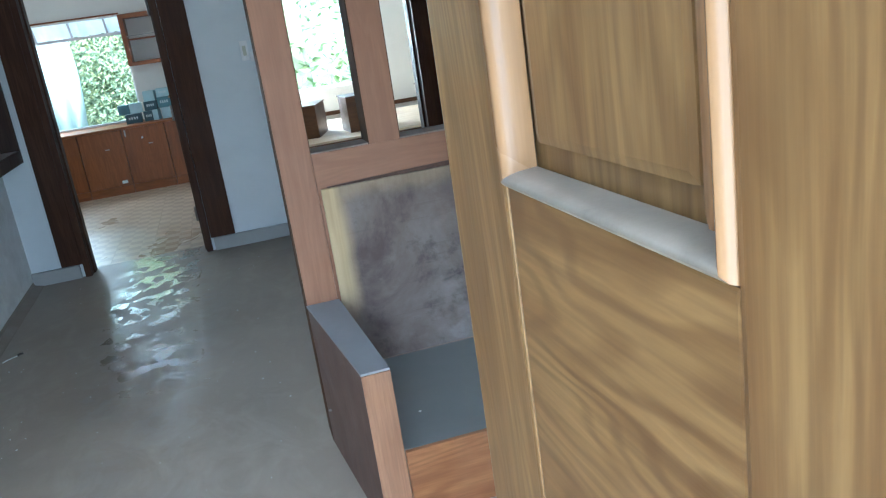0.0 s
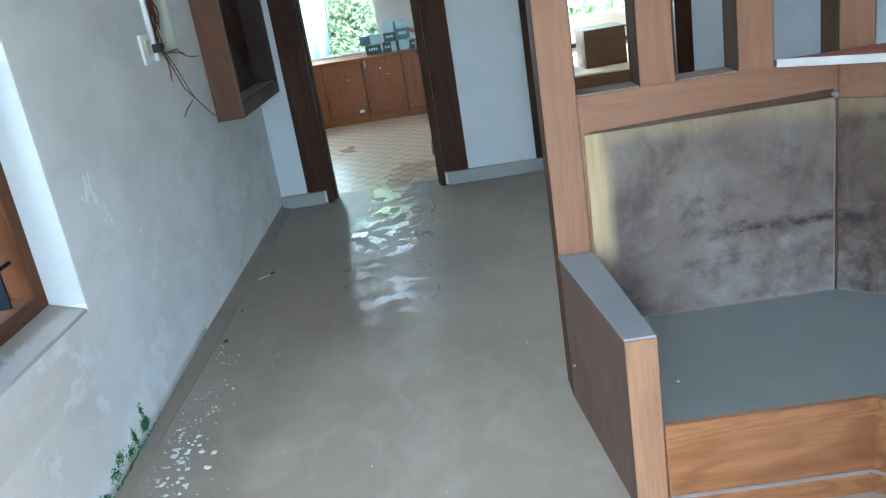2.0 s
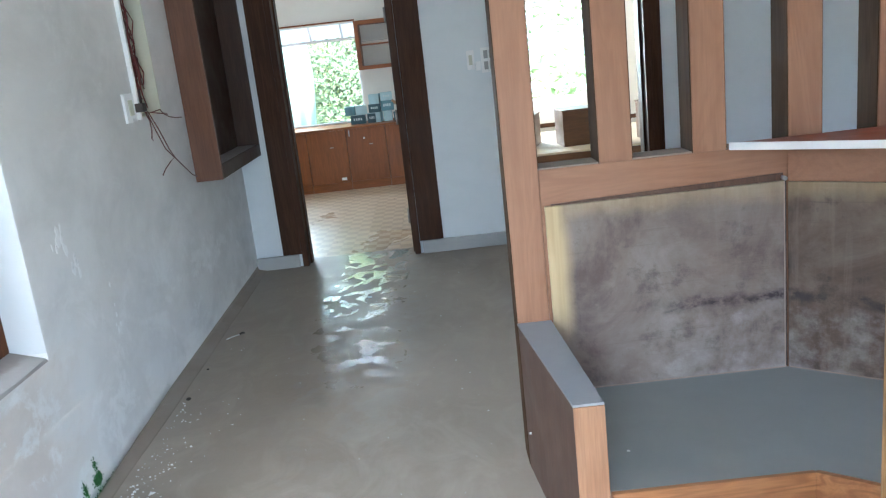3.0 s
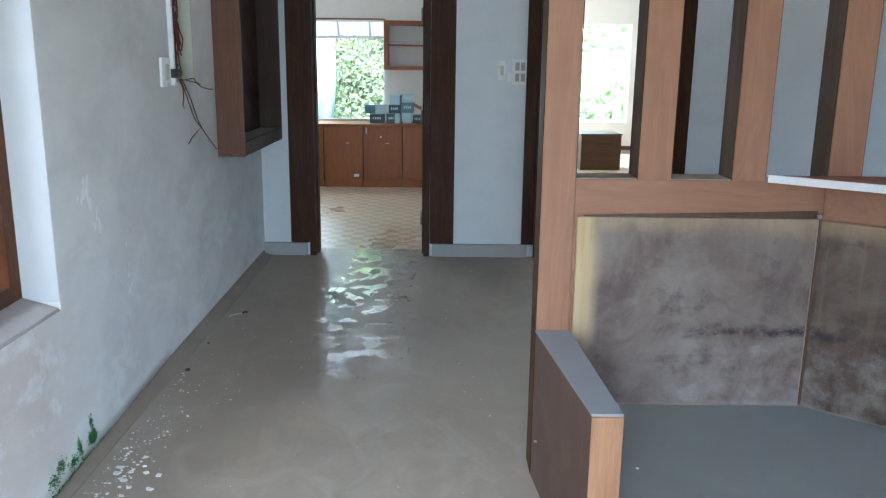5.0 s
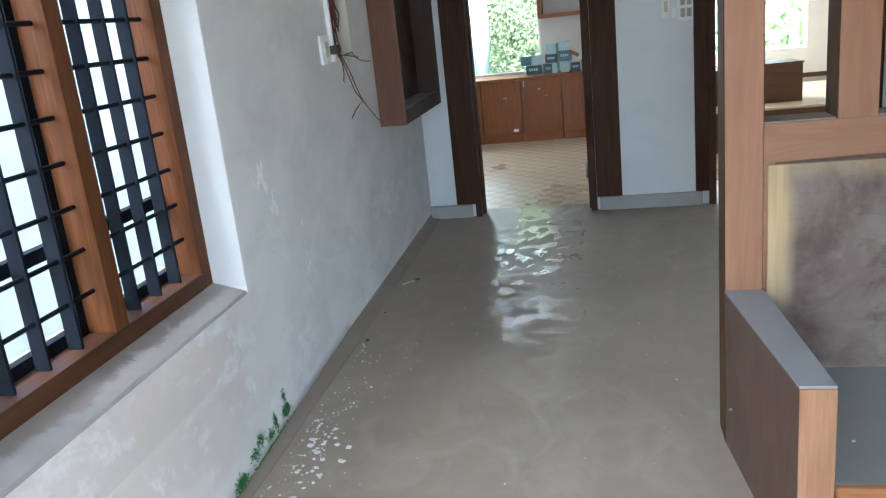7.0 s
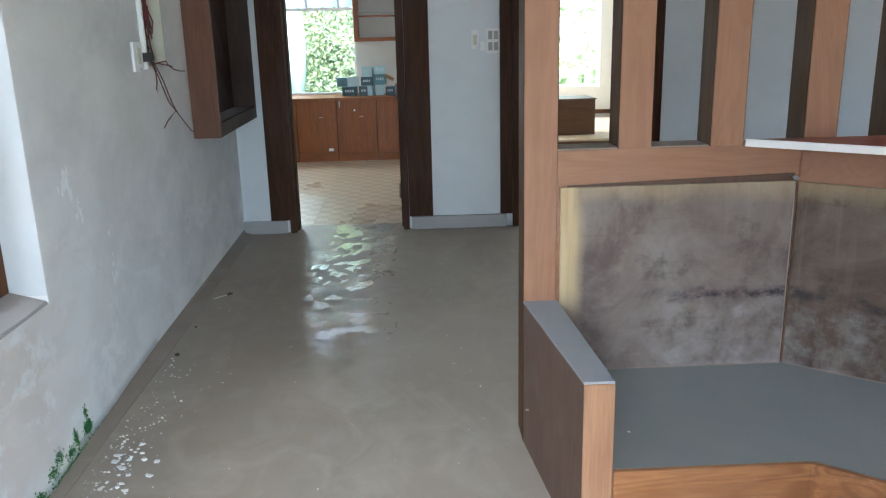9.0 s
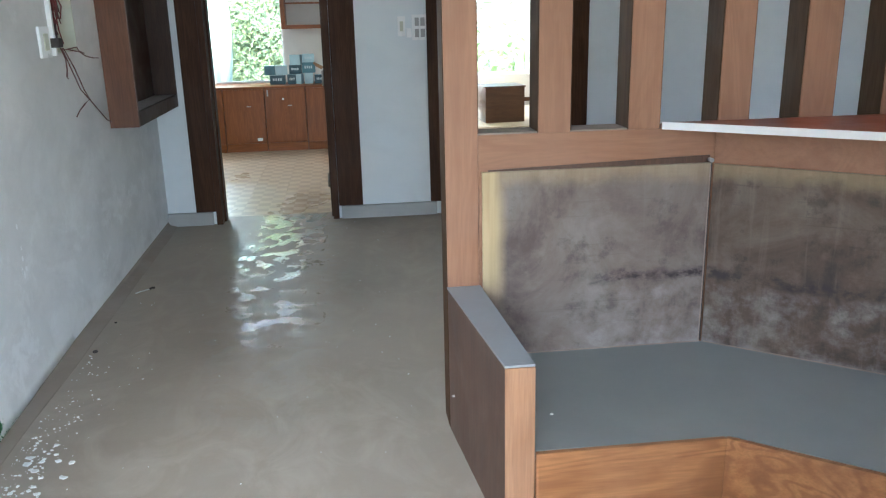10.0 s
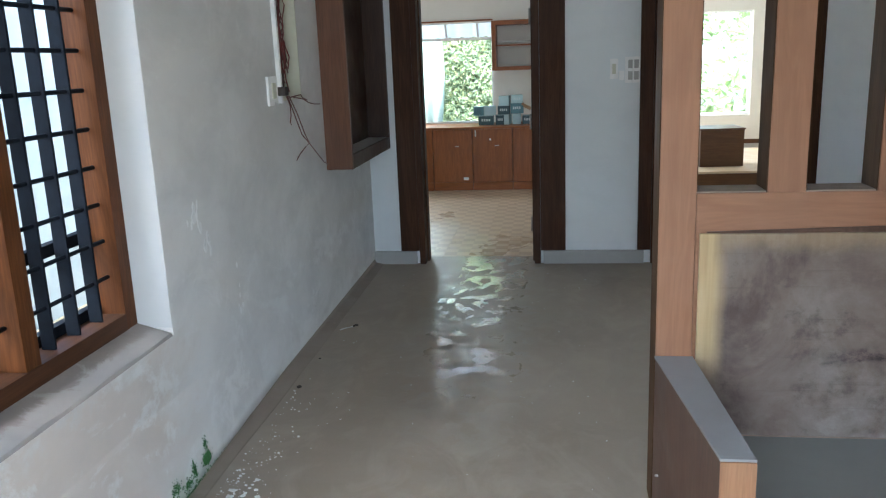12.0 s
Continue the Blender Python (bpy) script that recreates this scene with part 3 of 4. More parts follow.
def strip(section, y0, y1, n):
    """A solid drawn along y, its (x, z) section given as a function of y."""
    bm = bmesh.new()
    rings = [[bm.verts.new((x, y0 + (y1 - y0) * k / n, z)) for x, z in section(y0 + (y1 - y0) * k / n)] for k in range(n + 1)]
    m = len(rings[0])
    for r0, r1 in zip(rings, rings[1:]):
        for i in range(m):
            bm.faces.new((r0[i], r1[i], r1[(i + 1) % m], r0[(i + 1) % m]))
    bm.faces.new(rings[0])
    bm.faces.new(rings[-1][::-1])
    bmesh.ops.recalc_face_normals(bm, faces=bm.faces[:])
    return bm


def border_section(y):
    far = min(1.0, max(0.0, (y - 4.0) / 2.3))
    out = 0.100 - 0.030 * far + 0.006 * noise.noise(Vector((0, y * 2.3, 1)))
    return [(-0.002, 0.0005), (out, 0.0005), (out - 0.004, 0.003), (foot(y, 0) + 0.012, 0.004 + 0.012 * far), (foot(y, 0) + 0.0005, 0.006 + 0.036 * far), (-0.002, 0.006 + 0.036 * far)]


def bulge_section(y):
    zs = [0.006, 0.05, 0.10, 0.16, 0.24, 0.34, 0.42]
    return [(-0.004, 0.006)] + [(foot(y, z) * (1 + 0.12 * noise.noise(Vector((1, y * 6, z * 9)))) - 0.0025, z) for z in zs] + [(-0.004, 0.42)]


solid("trim_floor_border", strip(border_section, -0.04, FAR - 0.036, 60), SKIRT_DARK, "darker bare cement border along the wall foot", "floor border", kind="structure")
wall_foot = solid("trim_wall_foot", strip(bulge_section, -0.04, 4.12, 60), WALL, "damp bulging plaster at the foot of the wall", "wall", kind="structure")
for f in wall_foot.data.polygons:
    f.use_smooth = True
solid("baseboard_north_corner", box(0.0, 0.33, FAR - 0.034, FAR - 0.001, 0.0, 0.098, 0.003), SKIRT, "grey tile skirting beside the door jamb", "skirting", kind="structure")
solid("baseboard_north", box(1.295, 2.03, FAR - 0.034, FAR - 0.001, 0.0, 0.098, 0.003), SKIRT, "grey tile skirting between the two doorways", "skirting", kind="structure")
solid("baseboard_north_east", box(3.20, 6.19, FAR - 0.034, FAR - 0.001, 0.0, 0.098, 0.003), SKIRT, "grey tile skirting along the far wall", "skirting", kind="structure")


def door_frame(name, a, b, left, right, head, label):
    """Stained casing and lining round the clear opening a..b."""
    f = thing(name, ((a + b) / 2, FAR, 0), label, "door frame", kind="structure")
    y0, y1 = FAR - 0.022, FAR + 0.222
    part("lining", box(a - 0.045, a, FAR - 0.03, y1, 0, head), DARK, f)
    part("lining", box(b, b + 0.045, FAR - 0.03, y1, 0, head), DARK, f)
    part("head_lining", box(a - 0.045, b + 0.045, FAR - 0.03, y1, head, head + 0.04), DARK_X, f)
    part("door_stop", box(a, a + 0.014, FAR + 0.06, FAR + 0.15, 0, head), DARK, f)
    part("door_stop", box(b - 0.014, b, FAR + 0.06, FAR + 0.15, 0, head), DARK, f)
    part("casing", box(left, a - 0.047, y0, FAR + 0.002, 0.1, head + 0.2), DARK, f)
    part("casing", box(b + 0.047, right, y0, FAR + 0.002, 0.1, head + 0.2), DARK, f)
    part("head_casing", box(a - 0.047, b + 0.047, y0, FAR + 0.002, head + 0.042, head + 0.2), DARK_X, f)
    return f


frame_1 = door_frame("door_frame_1", 0.40, 1.23, 0.21, 1.46, 2.06, "dark brown stained timber frame of the kitchen doorway")
for hz in (0.30, 1.06, 1.80):
    hinge = box(1.206, 1.216, FAR + 0.012, FAR + 0.05, hz - 0.05, hz + 0.05, 0.001)
    tube([(1.21, FAR + 0.008, hz - 0.055), (1.21, FAR + 0.008, hz + 0.055)], 0.007, 8, hinge)
    part("hinge", hinge, STEEL, frame_1, "worn steel butt hinge")
door_frame("door_frame_2", 2.125, 3.085, 1.985, 3.21, 2.06, "dark brown stained timber frame of the bedroom doorway")

# ---- hall window with iron grille ----
win = thing("window_1", (-0.17, 2.12, WZ0), "reddish teak window frame with black iron security bars", "window", kind="structure")
XF, XB = -0.13, -0.225
part("reveal", boxes((-0.24, -0.001, W1 - 0.003, W1 + 0.004, WZ0, WZ1)), WHITE, win, "white painted reveal")
sill = bmesh.new()
prof = ((-0.239, WZ0 - 0.03), (0.0005, WZ0 - 0.03), (-0.006, WZ0 - 0.020), (-0.055, WZ0 - 0.006), (-0.13, WZ0 + 0.016), (-0.239, WZ0 + 0.016))
NS = 24
rows = []
for k in range(NS + 1):
    y = W0 + (W1 - 0.004 - W0) * k / NS
    rows.append([sill.verts.new((x + (0.008 * noise.noise(Vector((y * 9, i, 0))) if 1 < i < 4 else 0), y, z + (0.006 * noise.noise(Vector((y * 7, i, 4))) if 1 < i < 4 else 0))) for i, (x, z) in enumerate(prof)])
for a, b in zip(rows, rows[1:]):
    for i in range(6):
        sill.faces.new((a[i], b[i], b[(i + 1) % 6], a[(i + 1) % 6]))
sill.faces.new(rows[0])
sill.faces.new(rows[-1][::-1])
bmesh.ops.recalc_face_normals(sill, faces=sill.faces[:])
part("window_sill", sill, SILL_PAINT, win, "dusty brown cement sill, painted along the edge")
part("stile", box(XB, XF, W1 - 0.075, W1 - 0.004, WZ0 + 0.012, WZ1), WINWOOD, win)
part("stile", box(XB, XF, W0 + 0.004, W0 + 0.075, WZ0 + 0.012, WZ1), WINWOOD, win)
part("bottom_rail", box(XB, XF + 0.002, W0 + 0.075, W1 - 0.075, WZ0 + 0.012, WZ0 + 0.075), WINWOOD_Y, win)
part("top_rail", box(XB, XF + 0.002, W0 + 0.075, W1 - 0.075, WZ1 - 0.07, WZ1), WINWOOD_Y, win)
LIGHTS = ((1.295, 1.775), (1.845, 2.385), (2.455, 2.955))
for my in (1.81, 2.42):
    part("mullion", box(XB, XF, my - 0.035, my + 0.035, WZ0 + 0.075, WZ1 - 0.07, 0.004), WINWOOD, win)
for a, b in LIGHTS:
    for k in range(3):
        y = a + (b - a) * (k + 0.92) / 3.75
        part("upright_bar", box(-0.208, -0.163, y - 0.005, y + 0.005, WZ0 + 0.07, WZ1 - 0.065, 0.001), IRON, win, "black flat iron bar")
for k in range(10):
    z = 0.827 + 0.128 * k
    for a, b in LIGHTS:
        part("cross_rod", tube([(-0.178, a - 0.012, z), (-0.178, (a + b) / 2, z), (-0.178, b + 0.012, z)], 0.0075, 8), IRON, win, "black round iron rod")
# glazed outer casements
for a, b in LIGHTS:
    cs = part("casement", boxes((-0.262, -0.228, a - 0.01, a + 0.028, WZ0 + 0.06, WZ1 - 0.06), (-0.262, -0.228, b - 0.028, b + 0.01, WZ0 + 0.06, WZ1 - 0.06), (-0.26, -0.23, a + 0.028, b - 0.028, WZ0 + 0.06, WZ0 + 0.11), (-0.26, -0.23, a + 0.028, b - 0.028, 0.955, 0.995), (-0.26, -0.23, a + 0.028, b - 0.028, WZ1 - 0.11, WZ1 - 0.06)), IRON, win, "dark blue-grey casement frame")

# ---- slatted screen ----
screen = thing("slatted_screen", (1.7, SCR + 0.09, 0), "tall brown veneered room divider with upright slots", "room divider")
X0 = 1.694
POSTS = [(X0, 1.806), (2.016, 2.127), (2.333, 2.444), (2.655, 2.767), (2.955, 3.080), (3.262, 3.378), (3.570, 3.690)]
LED = 1.089
for i, (a, b) in enumerate(POSTS):
    lo = 0.0 if i == 0 else LED
    po = part("post", box(a, b, SCR, SCR + SCR_T, lo, CEIL - 0.002, 0.003), SCREEN, screen)
    # thin side sheets whose dark colour carries the shade inside the slots
    part("side_face", boxes((a - 0.003, a - 0.0005, SCR + 0.004, SCR + SCR_T - 0.001, max(lo, 0.001), CEIL - 0.004)), SCREEN_SHADED, po, "side veneer with its shade put in the colour")
    part("side_face", boxes((b + 0.0005, b + 0.003, SCR + 0.004, SCR + SCR_T - 0.001, LED + 0.006, CEIL - 0.004)), SCREEN_SHADED, po, "side veneer with its shade put in the colour")
part("lower_wall", box(1.807, 4.1, SCR + 0.002, SCR + SCR_T, 0.0, LED, 0.003), SCREEN_X, screen)
for a, b in ((1.809, 2.013), (2.130, 2.330)):
    part("slot_ledge", boxes((a, b, SCR + 0.006, SCR + SCR_T - 0.002, LED + 0.0005, LED + 0.005)), SLOT_DUST, screen, "dusty slot ledge")

# ---- corner bench ----
ANG = radians(-38.5)
U = Vector((math.cos(ANG), math.sin(ANG)))
N = Vector((U.y, -U.x))          # towards the seat
C = Vector((2.640, 2.925))       # corner of the two backs
L2 = 1.25
SEAT = 0.289
FR = 2.224
SC = Vector((2.412, FR))
bench = thing("corner_bench", (2.3, 2.6, 0), "built-in corner bench with grey seat and stripped wooden back", "bench")
e_back, e_front = C + U * L2, SC + U * (L2 - 0.25)
part("seat", prism([(1.850, FR + 0.021), tuple(SC - N * 0.0225 + U * 0.006), tuple(e_front - N * 0.0225), tuple(e_back), tuple(C), (1.812, 2.925)], SEAT - 0.02, SEAT, 0.0015), GREY_TOP, bench, "dusty dark grey laminate seat")
# the panel's dark tone carries the shade on its side
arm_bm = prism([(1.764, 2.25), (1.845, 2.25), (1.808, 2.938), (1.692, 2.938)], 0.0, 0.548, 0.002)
arm = part("arm_panel", arm_bm, ARM_SHADED, bench, "low brown end panel, its side shade put in the colour")
part("arm_cap", prism([(1.762, 2.247), (1.848, 2.247), (1.811, 2.939), (1.690, 2.939)], 0.5485, 0.556, 0.0015), GREY_TOP_ARM, arm, "grey laminate cap")
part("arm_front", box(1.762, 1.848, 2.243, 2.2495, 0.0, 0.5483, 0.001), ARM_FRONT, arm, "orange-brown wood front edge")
part("apron_board", box(1.8485, SC.x + 0.001, FR, FR + 0.02, 0.062, SEAT + 0.0005, 0.007), APRON, bench, "orange-brown figured wood apron")


def along2(base, s0, s1, d0, d1, z0, z1, bevel=0.002):
    """A block that follows the bench's slanting wing: s along it, d towards the seat."""
    p = [base + U * s0 + N * d0, base + U * s0 + N * d1, base + U * s1 + N * d1, base + U * s1 + N * d0]
    return prism([tuple(v) for v in p], z0, z1, bevel)


part("apron_board", along2(SC, -0.006, L2 - 0.25, -0.02, 0.0005, 0.062, SEAT + 0.0005, 0.007), APRON, bench, "orange-brown figured wood apron")
part("plinth", box(1.850, SC.x - 0.012, FR - 0.016, FR + 0.01, 0.0, 0.0615, 0.002), APRON, bench)
part("plinth", along2(SC, -0.012, L2 - 0.25, -0.01, 0.016, 0.0, 0.061, 0.002), APRON, bench)
part("plinth_ledge", boxes((1.852, SC.x - 0.016, FR - 0.0155, FR - 0.001, 0.0617, 0.0635)), LEDGE, bench, "dusty ledge")
part("plinth_ledge", along2(SC, -0.012, L2 - 0.25, 0.001, 0.0155, 0.0612, 0.063, 0), LEDGE, bench, "dusty ledge")
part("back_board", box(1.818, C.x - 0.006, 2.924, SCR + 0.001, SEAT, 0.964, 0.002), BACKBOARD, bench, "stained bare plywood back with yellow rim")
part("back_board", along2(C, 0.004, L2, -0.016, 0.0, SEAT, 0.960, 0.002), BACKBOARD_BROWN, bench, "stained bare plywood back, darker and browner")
part("back_frame", along2(C, 0.0, L2, -0.045, -0.0165, 0.0, 1.078, 0.002), SCREEN_X, bench, "brown veneer band above the back")
part("bench_end", along2(e_back, -0.02, 0.0, -0.04, 0.78, 0.0, 0.56, 0.002), ARM_SHADED, bench)
strip = bmesh.new()
sv = [strip.verts.new((x, y, z)) for y in (2.934, 2.9395) for x, z in ((1.84, 0.9645), (2.632, 0.9645), (2.632, 0.990), (1.84, 0.969))]
for f in ((0, 1, 2, 3), (7, 6, 5, 4), (0, 4, 5, 1), (1, 5, 6, 2), (2, 6, 7, 3), (3, 7, 4, 0)):
    strip.faces.new([sv[i] for i in f])
part("dark_strip", strip, ARM_SHADED, bench, "dark strip above the back")
part("screw", tube([(1.701, 2.86, 0.17), (1.690, 2.86, 0.17)], 0.004, 8), LEDGE, arm, "pale screw head")
part("screw", tube([(1.95, 2.45, SEAT), (1.95, 2.45, SEAT + 0.002)], 0.005, 8), FLAKE, bench, "pale screw head")
part("seam", boxes((C.x - 0.0055, C.x + 0.001, 2.931, 2.9385, SEAT, 0.964)), SOOT, bench, "dark open seam")
part("dust_line", boxes((1.83, C.x - 0.01, 2.9185, 2.9238, SEAT + 0.0005, SEAT + 0.003)), SLOT_DUST, bench, "pale dust where seat meets back")
part("dust_line", along2(C, 0.012, L2, 0.0005, 0.0055, SEAT + 0.0005, SEAT + 0.003, 0), SLOT_DUST, bench, "pale dust where seat meets back")
part("seam_edge", boxes((C.x - 0.0105, C.x - 0.0062, 2.9215, 2.9238, SEAT, 0.964)), SLOT_DUST, bench, "pale chipped board edge")
part("nail", tube([(2.628, 2.926, 0.976), (2.628, 2.905, 0.976)], 0.008, 8), LEDGE, bench)

# corner shelf over the slanting back
shelf = thing("corner_shelf", (2.9, 2.8, 1.079), "reddish wooden corner shelf with a white front edge", "shelf")
SA = Vector((2.452, 2.938))
sa2 = SA + U * 1.5
part("board", prism([(2.452 + 0.03, 2.939), tuple(SA + U * 0.02 - N * 0.008), tuple(sa2 - N * 0.008), (sa2.x + 0.25, 2.939)], 1.0865, 1.110, 0.001), SHELF_TOP, shelf)
part("edging", along2(SA, 0.0, 1.5, -0.0075, 0.0, 1.086, 1.112, 0.001), SHELF_EDGE, shelf, "white edging strip")

# ---- front door leaf, standing open ----
HX, HY = 1.668, -0.045
EX, EY = 1.655, 0.582
da = math.atan2(EY - HY, EX - HX)
DW = math.hypot(EX - HX, EY - HY)
door = thing("front_door", (HX, HY, 0.012), "golden teak panelled front door standing open", "door")


def dpart(name, s0, s1, z0, z1, t0, t1, mat, parent=None, label="", bevel=0.003):
    """A piece of the leaf: s from the hinge, t through the thickness, its inner face at 0."""
    bm = box(s0, s1, t0, t1, z0, z1, bevel)
    bm.transform(Matrix.Translation((HX, HY, 0)) @ Matrix.Rotation(da, 4, "Z"))
    return part(name, bm, mat, parent or door, label)


ST, PW = 0.088, 0.168
a0 = DW - ST - PW
b0 = a0 - 0.105
STILES = ((a0 + PW, DW), (b0, a0), (0.0, b0 - PW))
for s0, s1 in STILES:
    dpart("stile", s0, s1, 0.012, 2.08, -0.04, 0.0, DOOR_V)
RAILS = [(0.012, 0.20), (0.86, 1.424), (1.97, 2.08)]


def mitred(a, b, z0, z1, w, side, parent, mat, label=""):
    """One length of a rounded panel moulding with mitred ends; side 0 bottom, 1 right, 2 top, 3 left."""
    outer = [(a, z0), (b, z0), (b, z1), (a, z1)]
    p, q = outer[side], outer[(side + 1) % 4]
    inn = [(a + w, z0 + w), (b - w, z0 + w), (b - w, z1 - w), (a + w, z1 - w)]
    pi, qi = inn[side], inn[(side + 1) % 4]
    bm = bmesh.new()
    rings = []
    for k, t in ((0.0, -0.003), (0.15, 0.0015), (0.4, 0.0035), (0.65, 0.0025), (0.8, -0.001), (0.9, -0.004), (1.0, -0.013)):
        rings.append([bm.verts.new((u[0] + (v[0] - u[0]) * k, t, u[1] + (v[1] - u[1]) * k)) for u, v in ((p, pi), (q, qi))])
    for r0, r1 in zip(rings, rings[1:]):
        bm.faces.new((r0[0], r0[1], r1[1], r1[0])).smooth = True
    back = [bm.verts.new((v.co.x, -0.019, v.co.z)) for v in (*rings[0], *rings[-1][::-1])]
    bm.faces.new(back)
    bmesh.ops.recalc_face_normals(bm, faces=bm.faces[:])
    bm.transform(Matrix.Translation((HX, HY, 0)) @ Matrix.Rotation(da, 4, "Z"))
    return part("moulding", bm, mat, parent, label)


for a, b in ((a0, a0 + PW), (b0 - PW, b0)):
    for z0, z1 in RAILS:
        dpart("rail", a, b, z0, z1, -0.038, -0.0008, DOOR_H, None, "", 0.0015)
    for z0, z1 in ((0.20, 0.86), (1.424, 1.97)):
        pn = dpart("panel", a, b, z0, z1, -0.026, -0.016, DOOR_V)
        dpart("raised_field", a + 0.030, b - 0.016, z0 + 0.020, z1 - 0.020, -0.02, -0.010, DOOR_V, pn, "", 0.005)
        for side in range(4):
            # bottom lengths take the pale colour that paints in the sky's glint
            mt = DOOR_DUST_GLINT if side == 0 else DOOR_GLOSS
            mitred(a, b, z0, z1, 0.0085, side, pn, mt, "pale moulding, dust and sky glint put in the colour" if side == 0 else "rounded glossy moulding")
        for k2 in range(3):
            dpart("bead", a + 0.0128 + 0.005 * k2, a + 0.0172 + 0.005 * k2, z0 + 0.012, z1 - 0.012, -0.018, -0.003 - 0.003 * k2, DOOR_GLOSS, pn, "", 0.0018)

# ---- hall: wall niche, electrical box, switches ----
NY0, NY1, NZ0, NZ1, ND = 5.157, 6.335, 0.893, 2.25, 0.165
niche = thing("wall_niche", (0, 5.75, NZ0), "dark brown open wooden wall box with deep frame", "wall shelf")
part("side_board", box(0.001, ND, NY0, NY0 + 0.03, NZ0, NZ1), NICHE, niche)
# boards turned away or inside get the copy with shade in its colour
part("side_board", box(0.001, ND, NY1 - 0.03, NY1, NZ0, NZ1), NICHE_SHADED, niche)
part("base_board", box(0.001, ND - 0.001, NY0 + 0.03, NY1 - 0.03, NZ0 + 0.001, NZ0 + 0.085), NICHE_SHADED, niche)
part("top_board", box(0.001, ND - 0.001, NY0 + 0.03, NY1 - 0.03, NZ1 - 0.085, NZ1 - 0.001), NICHE_SHADED, niche)
part("back_board", boxes((0.001, 0.008, NY0 + 0.03, NY1 - 0.03, NZ0 + 0.085, NZ1 - 0.085)), NICHE_SHADED, niche)
part("grey_shelf_top", boxes((0.01, ND - 0.02, NY0 + 0.032, NY1 - 0.032, NZ0 + 0.0855, NZ0 + 0.0875)), LEDGE, niche, "grey shelf top, paler than the boards")

db = thing("electrical_box", (0, 4.56, DBZ0), "open cream distribution box with loose red wires hanging out", "electrical box")
part("back_plate", boxes((-0.099, -0.092, DBY0 + 0.002, DBY1 - 0.002, DBZ0 + 0.002, DBZ1 - 0.002)), CREAM_PL, db)
part("side_plate", boxes((-0.091, 0.006, DBY1 - 0.008, DBY1 - 0.001, DBZ0 + 0.002, DBZ1 - 0.002)), CREAM_PL, db)
part("side_plate", boxes((-0.091, 0.006, DBY0 + 0.001, DBY0 + 0.008, DBZ0 + 0.002, DBZ1 - 0.002)), WHITE_PL, db)
part("end_plate", boxes((-0.091, 0.004, DBY0 + 0.009, DBY1 - 0.009, DBZ1 - 0.009, DBZ1 - 0.002)), CREAM_PL, db)
part("end_plate", boxes((-0.091, 0.004, DBY0 + 0.009, DBY1 - 0.009, DBZ0 + 0.002, DBZ0 + 0.009)), CREAM_PL, db)
part("rim", boxes((0.001, 0.022, DBY0 - 0.022, DBY0 + 0.0005, DBZ0 - 0.006, DBZ1 + 0.006), (0.001, 0.012, DBY0 + 0.0005, DBY1 + 0.004, DBZ1 - 0.001, DBZ1 + 0.008)), WHITE_PL, db, "white rim")
part("terminal_block", box(-0.09, -0.02, DBY0 + 0.10, DBY0 + 0.16, DBZ0 + 0.05, DBZ0 + 0.24, 0.004), SOOT, db, "dark burnt terminal block")
rng = random.Random(5)


def strand(p0, p1, sag, n=9, wig=0.012):
    pts = []
    for i in range(n):
        t = i / (n - 1)
        p = Vector(p0).lerp(Vector(p1), t)
        p.z -= sag * math.sin(math.pi * t)
        if 0 < i < n - 1:
            p += Vector((rng.uniform(-wig, wig) * 0.6, rng.uniform(-wig, wig), rng.uniform(-wig, wig)))
        pts.append(p)
    return pts


for k in range(16):
    y = DBY0 + 0.03 + 0.16 * rng.random()
    z1 = DBZ1 - 0.02 - 0.3 * rng.random()
    pts = strand((-0.05 + 0.05 * rng.random(), y, z1), (-0.03 + 0.05 * rng.random(), DBY0 + 0.06 + 0.10 * rng.random(), DBZ0 + 0.02 + 0.18 * rng.random()), 0, 9, 0.022)
    part("wire", tube(pts, 0.0028 + 0.0015 * rng.random(), 6), WIRE_RED if k % 3 else WIRE_BROWN, db, "tangled thin wire")
TAILS = [
    [(0.0, 4.50, 1.37), (0.02, 4.49, 1.32), (0.03, 4.46, 1.27), (0.03, 4.44, 1.235), (0.03, 4.455, 1.225)],
    [(0.0, 4.52, 1.37), (0.03, 4.52, 1.27), (0.03, 4.62, 1.16), (0.03, 4.74, 1.10), (0.03, 4.66, 1.085), (0.03, 4.56, 1.06), (0.03, 4.50, 1.035)],
    [(0.0, 4.54, 1.37), (0.03, 4.57, 1.27), (0.03, 4.68, 1.15), (0.03, 4.76, 1.09), (0.02, 4.92, 1.02), (0.015, 5.06, 0.955), (0.01, 5.16, 0.93)],
    [(0.0, 4.60, 1.36), (0.04, 4.66, 1.345), (0.03, 4.78, 1.32), (0.03, 4.90, 1.305), (0.03, 5.0, 1.30)],
    [(0.0, 4.56, 1.36), (0.04, 4.62, 1.37), (0.03, 4.68, 1.35), (0.03, 4.76, 1.335)],
]
for tl in TAILS:
    part("loose_wire", tube(tl, 0.0032, 6), WIRE_BROWN, db, "loose dangling wire end")
part("clamp", box(0.0, 0.045, 4.355, 4.415, 1.375, 1.42, 0.012), SOOT, db, "dark burnt lug")

sw = thing("wall_switch", (0, 4.29, 1.42), "small white plastic switch plate on the stained wall", "switch")
part("plate", box(0.001, 0.014, 4.205, 4.335, 1.334, 1.474, 0.004), WHITE_PL, sw)
part("rocker", box(0.0145, 0.02, 4.245, 4.295, 1.367, 1.442, 0.002), CREAM_PL, sw)

